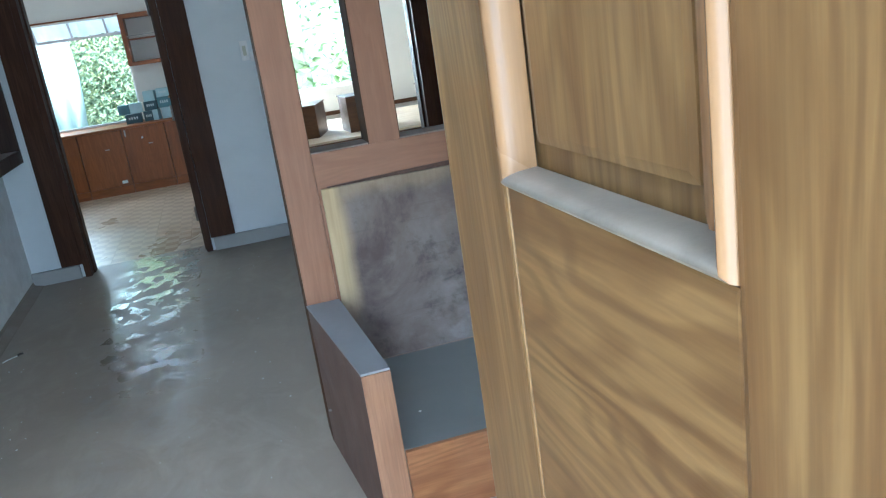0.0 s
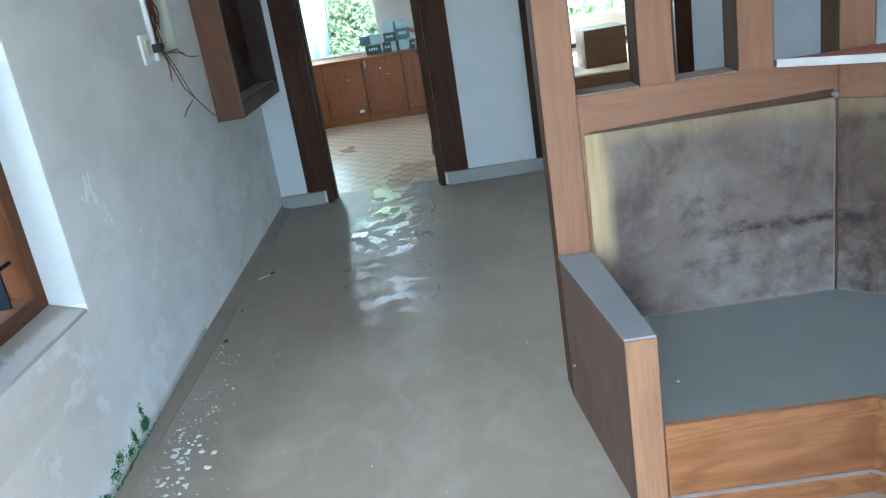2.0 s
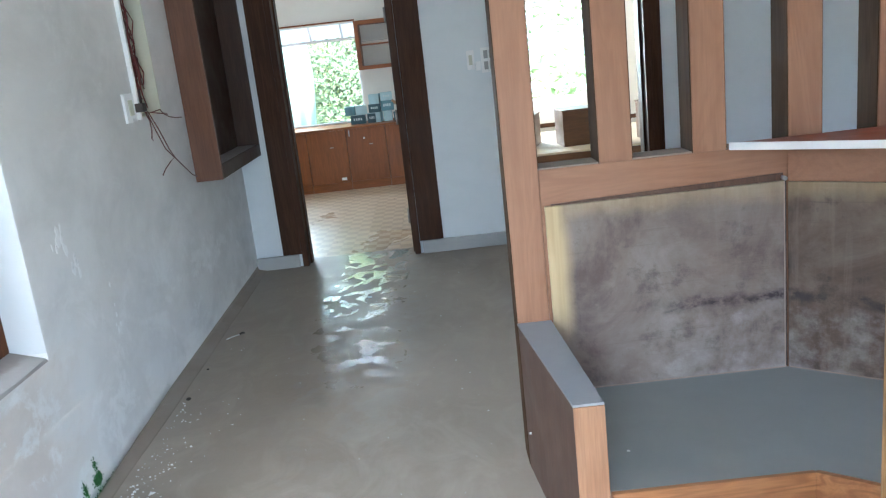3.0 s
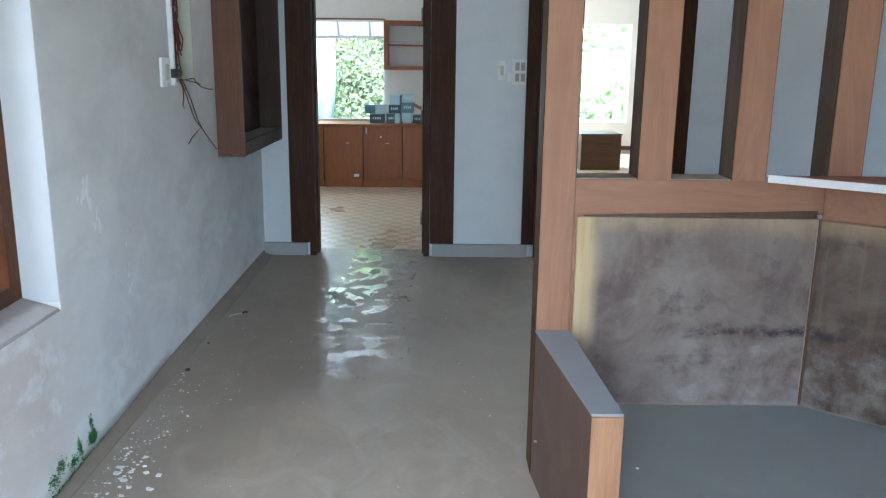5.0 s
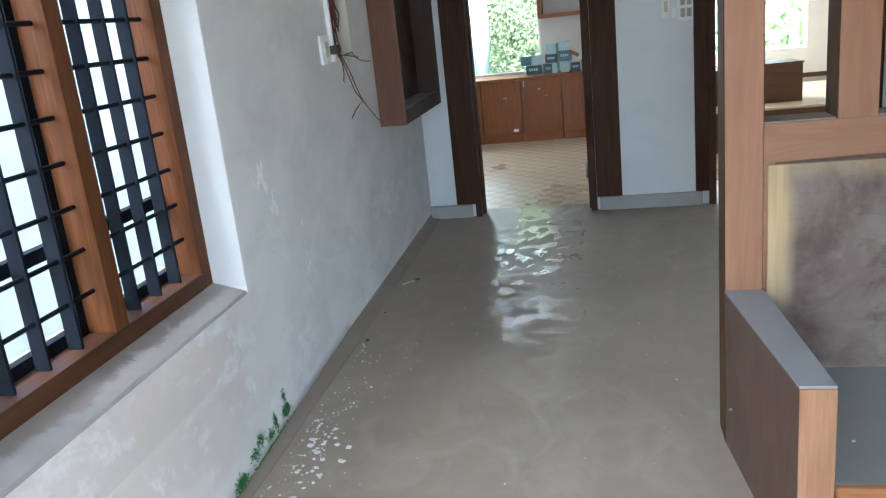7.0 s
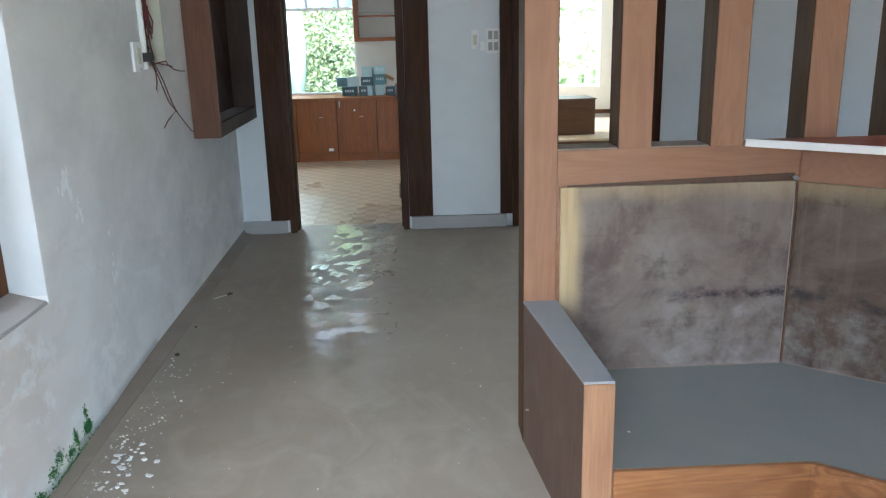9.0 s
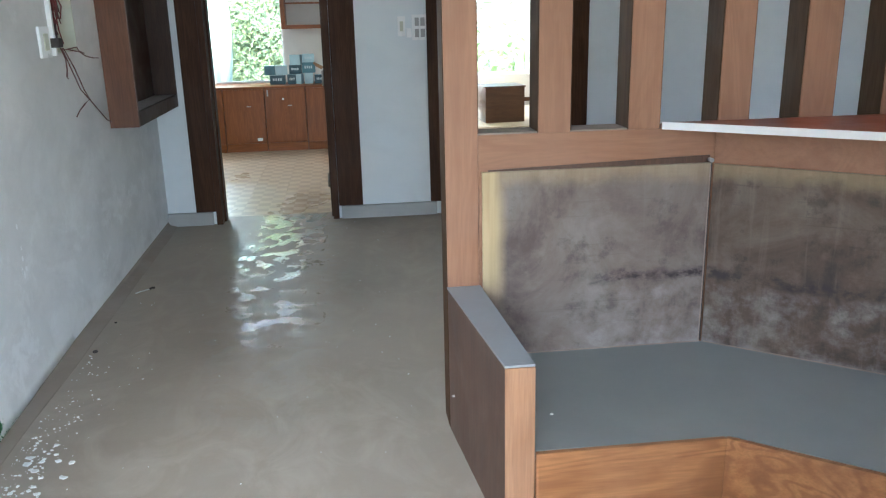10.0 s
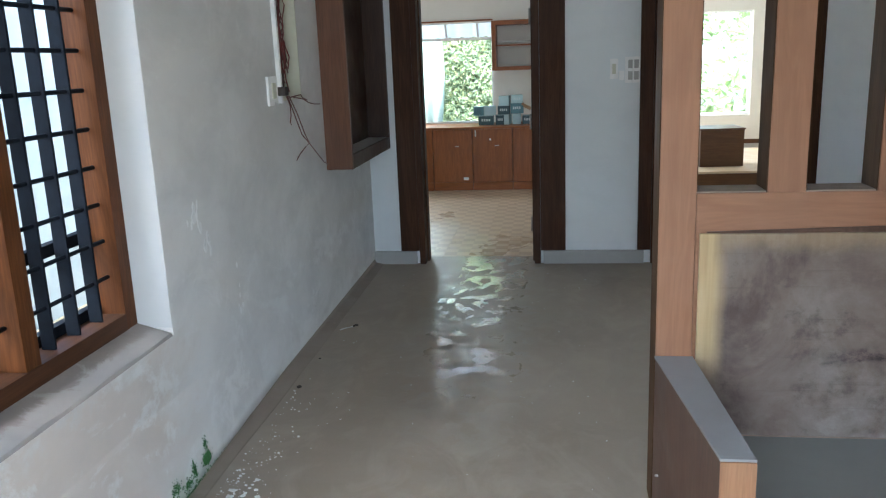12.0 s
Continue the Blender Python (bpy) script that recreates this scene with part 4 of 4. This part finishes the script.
sp = thing("switch_panel", (1.89, FAR, 1.40), "cluster of white switch plates, one gang open", "switch")
part("plate", box(1.775, 1.83, FAR - 0.014, FAR - 0.001, 1.345, 1.485, 0.003), WHITE_PL, sp)
part("rocker", box(1.79, 1.815, FAR - 0.019, FAR - 0.0145, 1.38, 1.45, 0.002), CREAM_PL, sp)
part("plate", box(1.836, 1.875, FAR - 0.012, FAR - 0.001, 1.335, 1.40, 0.003), WHITE_PL, sp)
part("frame_plate", boxes((1.88, 1.90, FAR - 0.014, FAR - 0.001, 1.315, 1.495), (1.975, 1.984, FAR - 0.014, FAR - 0.001, 1.315, 1.495), (1.90, 1.975, FAR - 0.014, FAR - 0.001, 1.475, 1.495), (1.90, 1.975, FAR - 0.014, FAR - 0.001, 1.395, 1.415), (1.90, 1.975, FAR - 0.014, FAR - 0.001, 1.315, 1.335), (1.932, 1.942, FAR - 0.013, FAR - 0.001, 1.335, 1.475)), WHITE_PL, sp)
part("rocker", boxes((1.901, 1.931, FAR - 0.006, FAR - 0.001, 1.336, 1.394), (1.943, 1.974, FAR - 0.006, FAR - 0.001, 1.336, 1.394), (1.901, 1.931, FAR - 0.006, FAR - 0.001, 1.416, 1.474), (1.943, 1.974, FAR - 0.006, FAR - 0.001, 1.416, 1.474)), SKIRT, sp, "grey switch gaps")

# ---- kitchen ----
CF, CT = 9.84, 0.748
KD = [(-1.28, -0.98), (-0.97, -0.505), (-0.50, -0.035), (-0.03, 0.435), (0.44, 0.905), (0.91, 1.375), (1.38, 1.75)]
for i, (a, b) in enumerate(KD):
    cab = thing("base_cabinet", ((a + b) / 2, CF + 0.29, 0), "reddish-brown veneered kitchen base cabinet, door shut", "cabinet", "kitchen base cabinets")
    part("body", box(a, b, CF + 0.02, BACK - 0.004, 0.0, CT - 0.025), KITWOOD, cab)
    part("toe_board", box(a, b, CF + 0.004, CF + 0.019, 0.0, 0.095), KITWOOD_X, cab)
    dr = part("door", box(a + 0.002, b - 0.002, CF, CF + 0.018, 0.10, CT - 0.03, 0.0025), KITWOOD, cab)
    part("handle", box((a + b) / 2 + 0.03, (a + b) / 2 + 0.075, CF - 0.012, CF - 0.0005, 0.52, 0.53, 0.002), STEEL, dr, "small pale handle")
    if i == 4:
        part("latch", box(a + 0.03, a + 0.045, CF - 0.01, CF - 0.0005, 0.635, 0.708, 0.002), STEEL, dr, "small pale latch")
        part("knob", tube([(a + 0.21, CF - 0.02, 0.60), (a + 0.21, CF - 0.0005, 0.60)], 0.012, 10), WHITE_PL, dr, "white knob")
    if i == 3:
        part("socket", box(a + 0.355, a + 0.415, CF - 0.012, CF - 0.0005, 0.125, 0.158, 0.003), WHITE_PL, dr, "white plug socket")
solid("worktop", box(-1.29, 1.755, CF - 0.012, BACK - 0.002, CT - 0.025, CT, 0.003), KITWOOD_X, "reddish-brown worktop with a pale back edge", "worktop")
kw = thing("window_2", (0, BACK + 0.1, KZ0), "wide kitchen window with a thin white frame", "window", kind="structure")
for d in ((KX0, KX1, KZ0, KZ0 + 0.035), (KX0, KX1, KZ1 - 0.02, KZ1), (KX1 - 0.022, KX1, KZ0 + 0.035, KZ1 - 0.02), (KX0, KX0 + 0.03, KZ0 + 0.035, KZ1 - 0.02)):
    part("window_frame", box(d[0], d[1], BACK + 0.06, BACK + 0.1, d[2], d[3]), WHITE_PL, kw)
part("window_sill", box(KX0, KX1 - 0.02, BACK - 0.03, BACK + 0.06, CT + 0.001, CT + 0.022), WHITE, kw, "white sill")

uc = thing("upper_cabinet", (1.15, 10.3, 1.375), "wall cabinet with brown wood frame and pale shelf", "cabinet")
UA, UB, UY = 0.668, 1.74, 10.15
part("side_panel", box(UA, UA + 0.05, UY, BACK - 0.002, 1.375, 1.948), KITWOOD, uc)
part("side_panel", box(UB - 0.05, UB, UY, BACK - 0.002, 1.375, 1.948), KITWOOD, uc)
part("bottom_panel", box(UA + 0.05, UB - 0.05, UY, BACK - 0.002, 1.375, 1.418), KITWOOD_X, uc)
part("top_panel", box(UA + 0.05, UB - 0.05, UY, BACK - 0.002, 1.898, 1.948), KITWOOD_X, uc)
part("back_panel", boxes((UA + 0.05, UB - 0.05, BACK - 0.012, BACK - 0.003, 1.418, 1.898)), WALL_CREAM, uc, "pale grey back")
part("shelf", box(UA + 0.052, UB - 0.052, UY + 0.02, BACK - 0.013, 1.655, 1.673), KITWOOD_X, uc)
part("shelf", box(UA + 0.052, UB - 0.052, UY + 0.01, UY + 0.02, 1.700, 1.707), STEEL, uc, "thin rail")


part("head_strip", box(KX0, UA - 0.002, BACK - 0.02, BACK - 0.001, KZ1 + 0.002, KZ1 + 0.020), KITWOOD_X, uc, "thin brown strip over the window")


def carton(x0, x1, y0, z0, h, mat, printed=True, turn=0.0, label="teal printed cardboard carton on the worktop"):
    """A small carton: its body, a taped lid flap and a band of unreadable print."""
    d = 0.15
    c = thing("carton", ((x0 + x1) / 2, y0 + d / 2, z0), label, "box", "stacked cartons")
    rot = Matrix.Rotation(radians(turn), 4, "Z")
    w = (x1 - x0) / 2

    def put(name, bm, m, lab=""):
        bm.transform(Matrix.Translation(c.location) @ rot)
        return part(name, bm, m, c, lab)

    put("body", box(-w, w, -d / 2, d / 2, 0, h, 0.003), mat)
    put("lid_flap", box(-w + 0.001, w - 0.001, -d / 2 - 0.001, 0.0, h + 0.0003, h + 0.003, 0), PALE_CARTON, "paler lid flap")
    if printed:
        for k in range(4):
            put("print", boxes((-w * 0.6 + k * w * 0.32, -w * 0.6 + k * w * 0.32 + w * 0.2, -d / 2 - 0.0025, -d / 2 - 0.0005, h * 0.42, h * 0.68)), PRINT, "pale print")
    return c


carton(0.50, 0.675, 10.06, CT, 0.105, TEAL_DARK)
carton(0.70, 0.80, 10.05, CT, 0.11, TEAL_DARK, True, 6)
carton(0.815, 0.875, 10.04, CT, 0.115, PALE_CARTON, False, -10, "pale blue-grey cardboard carton in a stack")
carton(0.90, 1.00, 10.07, CT, 0.12, PALE_CARTON, False, 0, "pale blue-grey cardboard carton in a stack")
carton(1.02, 1.13, 10.06, CT, 0.10, TEAL_DARK)
carton(1.17, 1.36, 10.06, CT, 0.11, TEAL)
carton(0.44, 0.56, 10.08, CT + 0.11, 0.105, TEAL, False, 0, "teal-grey cardboard carton in a stack")
carton(0.565, 0.70, 10.07, CT + 0.112, 0.105, PALE_CARTON, False, 3, "pale blue-grey cardboard carton in a stack")
carton(0.73, 0.87, 10.05, CT + 0.119, 0.10, TEAL_DARK)
carton(0.75, 0.87, 10.05, CT + 0.222, 0.11, PALE_CARTON, False, -6, "white and pale blue carton on top")
torn = carton(0.88, 1.03, 10.07, CT + 0.125, 0.12, TEAL)
flap = box(-0.06, 0.06, -0.035, 0.035, 0, 0.003, 0)
flap.transform(Matrix.Translation((1.065, 10.06, CT + 0.205)) @ Matrix.Rotation(radians(28), 4, "Y") @ Matrix.Rotation(radians(-35), 4, "X"))
part("torn_flap", flap, KRAFT, torn, "torn brown cardboard flap")
carton(0.885, 1.02, 10.07, CT + 0.249, 0.09, PALE_CARTON, True, 5, "white and pale blue carton on top")

# ---- bedroom ----
platform = thing("bed_platform", (3.0, 9.0, 0), "low dark brown box platform with a pale ply top", "bed")
part("front_board", box(2.05, 4.6, 8.28, 8.31, 0.0, 0.37), ROOMWOOD, platform)
part("side_board", box(2.05, 2.08, 8.311, 10.2, 0.0, 0.37), ROOMWOOD, platform)
part("top_board", box(2.06, 4.6, 8.30, 10.2, 0.371, 0.392), PLY, platform, "pale dusty plywood top")


def crate(x0, x1, y0, y1, h, turn, label):
    c = thing("open_wooden_box", ((x0 + x1) / 2, (y0 + y1) / 2, 0.393), label, "box", "wooden boxes on the platform")
    w, d, t = (x1 - x0) / 2, (y1 - y0) / 2, 0.018
    rot = Matrix.Translation(c.location) @ Matrix.Rotation(radians(turn), 4, "Z")
    for nm, dim in (("front", (-w, w, -d, -d + t, 0, h)), ("back", (-w, w, d - t, d, 0, h)), ("side", (-w, -w + t, -d + t, d - t, 0, h)), ("side", (w - t, w, -d + t, d - t, 0, h)), ("bottom", (-w + t, w - t, -d + t, d - t, 0, t))):
        bm = box(*dim)
        bm.transform(rot)
        part(nm, bm, ROOMWOOD, c)
    bm = box(-w - 0.01, w + 0.01, -d - 0.01, d + 0.01, h + 0.001, h + 0.015)
    bm.transform(rot)
    part("lid", bm, ROOMWOOD, c)


crate(2.80, 3.22, 8.62, 9.0, 0.36, 4, "brown wooden box with a shut lid on the platform")
crate(2.22, 2.58, 8.72, 9.25, 0.33, -18, "smaller brown wooden box turned askew on the platform")
solid("low_rail", box(2.1, 4.6, BACK - 0.03, BACK - 0.002, 0.42, 0.47), ROOMWOOD, "thin dark rail along the bedroom wall", "rail")
crate(3.62, 3.95, 8.5, 8.8, 0.37, 0, "brown wooden box beside the doorway")
bw = thing("window_3", (3.0, BACK + 0.1, BZ0), "bright bedroom window with a thin white frame", "window", kind="structure")
for d in ((BX0, BX1, BZ0, BZ0 + 0.03), (BX0, BX1, BZ1 - 0.02, BZ1), (BX1 - 0.02, BX1, BZ0 + 0.03, BZ1 - 0.02), (BX0, BX0 + 0.03, BZ0 + 0.03, BZ1 - 0.02)):
    part("window_frame", box(d[0], d[1], BACK + 0.06, BACK + 0.1, d[2], d[3]), WHITE_PL, bw)

# ---- outside ----
solid("ground", boxes((-400, 400, -400, 400, -0.5, -0.3)), EARTH, "bare earth yard reaching the horizon", "ground", kind="structure")
solid("yard_wall", box(-2.6, -2.4, -3, 9, -0.31, 2.2, 0.01), PAINT_OUT, "pale rendered yard wall outside the hall window", "wall", kind="structure")


def leaves(name, count, place, size, mat, label, seed):
    """A mass of small folded leaves."""
    r = random.Random(seed)
    verts, faces = [], []
    for _ in range(count):
        p, nrm = place(r)
        q = nrm.to_track_quat("Z", "Y") @ Euler((r.gauss(0, 0.55), r.gauss(0, 0.55), r.uniform(0, 6.28))).to_quaternion()
        s = size * r.uniform(0.55, 1.3)
        k = len(verts)
        for v in ((0, -s, 0), (0.42 * s, -0.1 * s, 0.12 * s), (0, s, -0.15 * s), (-0.42 * s, -0.1 * s, 0.12 * s)):
            verts.append(p + q @ Vector(v))
        faces += [(k, k + 1, k + 2), (k, k + 2, k + 3)]
    me = bpy.data.meshes.new(name)
    me.from_pydata(verts, [], faces)
    me.materials.append(mat)
    return tagged(new(name, me), label, "foliage", kind="stuff")


def bank(r):
    x, t = r.uniform(-4.5, 2.6), r.random()
    bump = 0.35 * noise.noise(Vector((x * 1.3, t * 4, 0)))
    return Vector((x, 12.2 + 1.1 * t + bump * 0.6 + r.gauss(0, 0.08), -0.2 + 3.1 * t)), Vector((0, -0.85, 0.5)).normalized()


leaves("creeper_bank", 46000, bank, 0.040, LEAF_A, "dense bank of pale green creeper leaves", 3)
solid("bank_earth", wedge_x([(12.35, -0.31), (13.6, 3.0), (16, 3.0), (16, -0.31)], -5, 3.0), SLOPE, "mossy earth slope under the creeper", "slope", kind="structure")


def tree(x, y, h, crown, seed, label):
    """A tapered trunk with limbs and a loose crown of leaves."""
    t = thing("tree", (x, y, -0.3), label, "tree")
    r = random.Random(seed)
    bm = bmesh.new()
    prev = None
    for i in range(6):
        k = i / 5
        ring = [bm.verts.new((x + 0.12 * math.sin(3 * k + seed) + (0.11 - 0.07 * k) * math.cos(a), y + (0.11 - 0.07 * k) * math.sin(a), -0.3 + h * 0.75 * k)) for a in [2 * math.pi * j / 9 for j in range(9)]]
        if prev:
            for j in range(9):
                bm.faces.new((prev[j], prev[(j + 1) % 9], ring[(j + 1) % 9], ring[j]))
        prev = ring
    tips = []
    for i in range(9):
        a, z = r.uniform(0, 6.28), h * r.uniform(0.35, 0.7)
        tip = Vector((x + crown * math.cos(a) * r.uniform(0.4, 1), y + crown * math.sin(a) * r.uniform(0.4, 1), z + h * r.uniform(0.1, 0.35)))
        tube([(x, y, z - 0.3), tuple(Vector((x, y, z)).lerp(tip, 0.5) + Vector((0, 0, 0.1))), tuple(tip)], 0.025, 6, bm)
        tips.append(tip)
    part("trunk", bm, BARK, t)
    verts, faces = [], []
    for _ in range(1300):
        c = r.choice(tips)
        p = c + Vector((r.gauss(0, 0.3), r.gauss(0, 0.3), r.gauss(0, 0.24)))
        q = Euler((r.uniform(0, 6.28), r.uniform(0, 6.28), r.uniform(0, 6.28))).to_quaternion()
        s = 0.08 * r.uniform(0.5, 1.3)
        k = len(verts)
        for v in ((0, -s, 0), (0.4 * s, 0, 0.1 * s), (0, s, 0), (-0.4 * s, 0, 0.1 * s)):
            verts.append(p + q @ Vector(v) - Vector((x, y, -0.3)))
        faces += [(k, k + 1, k + 2), (k, k + 2, k + 3)]
    me = bpy.data.meshes.new("crown")
    me.from_pydata(verts, [], faces)
    me.materials.append(LEAF_B)
    cr = new("crown", me)
    cr.parent = t


tree(2.75, 14.0, 2.9, 1.0, 4, "slender tree with sunlit leaves outside the bedroom window")
tree(5.0, 14.8, 3.1, 1.2, 9, "leafy tree beyond the bedroom window")


def low_plants(r):
    return Vector((r.uniform(1.8, 6.5), 12.6 + r.random() * 0.9, -0.3 + 1.7 * r.random() ** 1.5)), Vector((r.uniform(-0.6, 0.6), -0.5, 0.7)).normalized()


leaves("low_plants", 3400, low_plants, 0.095, LEAF_B, "low leafy garden plants", 12)
solid("garden_wall", box(3.02, 9.5, 16.2, 16.4, -0.31, 2.4, 0.01), PAINT_OUT, "pale rendered garden wall behind the trees", "wall", kind="structure")

# hanging sheet outside the kitchen window
bm = bmesh.new()
grid = []
for i in range(15):
    row = []
    for j in range(25):
        u, v = i / 14, j / 24
        wid = 0.19 + 0.06 * math.sin(5 * v) + 0.05 * v
        row.append(bm.verts.new((-0.40 + (u - 0.5) * 2 * wid, 11.95 + 0.035 * math.sin(17 * u + 4 * v) + 0.02 * math.sin(9 * v), 2.14 - 2.2 * v)))
    grid.append(row)
for i in range(14):
    for j in range(24):
        bm.faces.new((grid[i][j], grid[i + 1][j], grid[i + 1][j + 1], grid[i][j + 1])).smooth = True
tarp = solid("hanging_sheet", bm, TARP, "pale green-white plastic sheet hanging outside the window", "sheet")
tarp.modifiers.new("thick", "SOLIDIFY").thickness = 0.004

# corrugated eave over the kitchen window
eave = thing("eave_roof", (0, 11.1, 1.9), "white corrugated lean-to roof sheet on thin purlins", "roof")
bm = bmesh.new()
cols = []
for i in range(181):
    x = -1.9 + i * 0.02
    dz = 0.014 * math.cos(i * 0.02 / 0.16 * 2 * math.pi)
    cols.append((bm.verts.new((x, BACK + 0.22, 2.76 + dz)), bm.verts.new((x, 11.45, 1.80 + dz))))
for a, b in zip(cols, cols[1:]):
    bm.faces.new((a[0], b[0], b[1], a[1])).smooth = True
rs = part("roof_sheet", bm, ROOFSHEET, eave)
rs.modifiers.new("thick", "SOLIDIFY").thickness = 0.004
part("purlin", box(-1.9, 1.7, 11.36, 11.40, 1.765, 1.80), RUST, eave)
for i in range(8):
    x = -1.7 + i * 0.42
    bm = box(-0.012, 0.012, 0, 1.16, -0.012, 0.012)
    bm.transform(Matrix.Translation((x, BACK + 0.24, 2.70)) @ Matrix.Rotation(math.atan2(-0.96, 0.78), 4, "X"))
    part("rafter", bm, RUST, eave)

# ---- small things on the hall floor and wall ----
tw = bmesh.new()
tube([(0.125, 4.76, 0.004), (0.15, 4.785, 0.006), (0.188, 4.82, 0.005)], 0.003, 6, tw)
twig = solid("twig", tw, FLAKE, "pale thin twig on the cement floor", "debris")
tw = bmesh.new()
tube([(0.19, 4.822, 0.006), (0.202, 4.835, 0.009), (0.214, 4.842, 0.006)], 0.006, 6, tw)
solid("dead_leaf_tip", tw, SOOT, "dark curled leaf scrap beside the twig", "debris")


def pebble(name, x, y, s, mat, label):
    bm = bmesh.new()
    bmesh.ops.create_icosphere(bm, subdivisions=2, radius=s)
    for v in bm.verts:
        v.co *= 1 + 0.35 * noise.noise(v.co * 40 + Vector((x, y, 3)))
        v.co.z *= 0.55
    bm.transform(Matrix.Translation((x, y, s * 0.5)))
    return solid(name, bm, mat, label, "debris")


pebble("dirt_lump", 0.142, 3.914, 0.013, SOOT, "dark lump of dirt on the floor by the wall")
pebble("dirt_crumb", 0.135, 4.30, 0.007, SOOT, "small dark crumb of dirt")
pebble("plaster_lump", 2.62, 2.00, 0.030, FLAKE, "white crumb of plaster on the bench plinth").location.z = 0.063
r = random.Random(21)
verts, faces = [], []


def flake(x, y, s):
    k, a = len(verts), r.uniform(0, 6.28)
    n = r.choice((4, 5, 6))
    z = 0.0015 + 0.002 * r.random()
    for j in range(n):
        t = a + 2 * math.pi * j / n
        d = s * r.uniform(0.5, 1.2)
        verts.append((x + d * math.cos(t), y + 0.8 * d * math.sin(t), z + 0.25 * s * r.random()))
    for j in range(n):
        verts.append((verts[k + j][0], verts[k + j][1], 0.0004))
    faces.append(tuple(range(k, k + n)))
    faces.extend((k + j, k + n + j, k + n + (j + 1) % n, k + (j + 1) % n) for j in range(n))


for _ in range(190):
    flake(0.13 + abs(r.gauss(0.07, 0.06)), r.gauss(2.90, 0.27), 0.001 + 0.007 * r.random() ** 3)
for _ in range(24):
    flake(r.gauss(0.245, 0.035), r.gauss(2.78, 0.12), 0.006 + 0.013 * r.random())
for _ in range(45):
    flake(0.12 + abs(r.gauss(0, 0.12)), r.uniform(3.2, 3.9), 0.002 + 0.005 * r.random() ** 2)
for _ in range(90):
    flake(r.uniform(0.12, 1.6), r.uniform(2.2, 6.2), 0.0012 + 0.003 * r.random() ** 2)
me = bpy.data.meshes.new("paint_flakes")
me.from_pydata(verts, [], faces)
me.materials.append(FLAKE)
tagged(new("paint_flakes", me), "scatter of fallen white paint flakes along the wall", "debris", kind="stuff")

verts, faces = [], []
for cx, cz, sx, sz, n in ((3.10, 0.055, 0.016, 0.014, 620), (3.11, 0.105, 0.009, 0.018, 35), (2.985, 0.065, 0.009, 0.025, 80), (2.92, 0.045, 0.020, 0.015, 60), (2.83, 0.075, 0.016, 0.020, 60), (2.76, 0.050, 0.022, 0.018, 60), (2.62, 0.030, 0.024, 0.016, 190), (2.9, 0.012, 0.16, 0.004, 110)):
    for _ in range(int(2.4 * n)):
        y, z, s = r.gauss(cy := cx, sx), max(0.006, r.gauss(cz, 0.65 * sz)), 0.001 + 0.0025 * r.random() ** 2
        k = len(verts)
        x = max(0.0005, 1.06 * foot(y, z) - 0.002)
        verts += [(x, y - s, z - s), (x, y + s, z - s), (x, y, z + s * 1.3), (x + 0.003 + 0.002 * r.random(), y, z)]
        faces += [(k, k + 1, k + 3), (k + 1, k + 2, k + 3), (k + 2, k, k + 3)]
me = bpy.data.meshes.new("wall_moss")
me.from_pydata(verts, [], faces)
me.materials.append(MOSS)
tagged(new("wall_moss", me), "patches of dark green moss at the damp wall foot", "moss", kind="stuff")

# loose chips of paint on the west wall
verts, faces = [], []
for cy, cz, sy, sz, n, big in ((3.29, 0.98, 0.030, 0.05, 12, 0.030), (3.37, 0.84, 0.030, 0.03, 8, 0.030), (3.62, 0.52, 0.030, 0.10, 6, 0.016)):
    for _ in range(n):
        y, z, s = r.gauss(cy, sy), max(0.05, r.gauss(cz, sz)), big * r.uniform(0.3, 1.0)
        x, k, a = max(0.0006, foot(y, z)), len(verts), r.uniform(0, 6.28)
        for j in range(5):
            t = a + 1.2566 * j
            d = s * r.uniform(0.5, 1.1)
            verts.append((x + 0.0008 + 0.0004 * r.random(), y + 0.7 * d * math.cos(t), z + 1.3 * d * math.sin(t)))
        verts += [(x - 0.001, p[1], p[2]) for p in verts[k:k + 5]]
        faces.append(tuple(range(k, k + 5)))
        faces.extend((k + j, k + 5 + j, k + 5 + (j + 1) % 5, k + (j + 1) % 5) for j in range(5))
me = bpy.data.meshes.new("peeling_paint")
me.from_pydata(verts, [], faces)
me.materials.append(WHITE_PL)
tagged(new("peeling_paint", me), "loose chips of brighter white paint on the plaster", "paint", kind="stuff")

# ---- kitchen floor tiles ----
tb = box(-0.1494, 0.1494, -0.1494, 0.1494, -0.01, 0.0, 0.0)
tile_mesh = mesh_of(tb, "tile", TILE)
for i in range(10):
    for j in range(12):
        x, y = -1.15 + 0.3 * i, FAR + 0.21 + 0.15 + 0.3 * j
        if x < 1.74 and y < CF + 0.1:
            t = new("tile", tile_mesh)
            t.location = (x, y, 0.0)
            t.parent = kitchen_floor
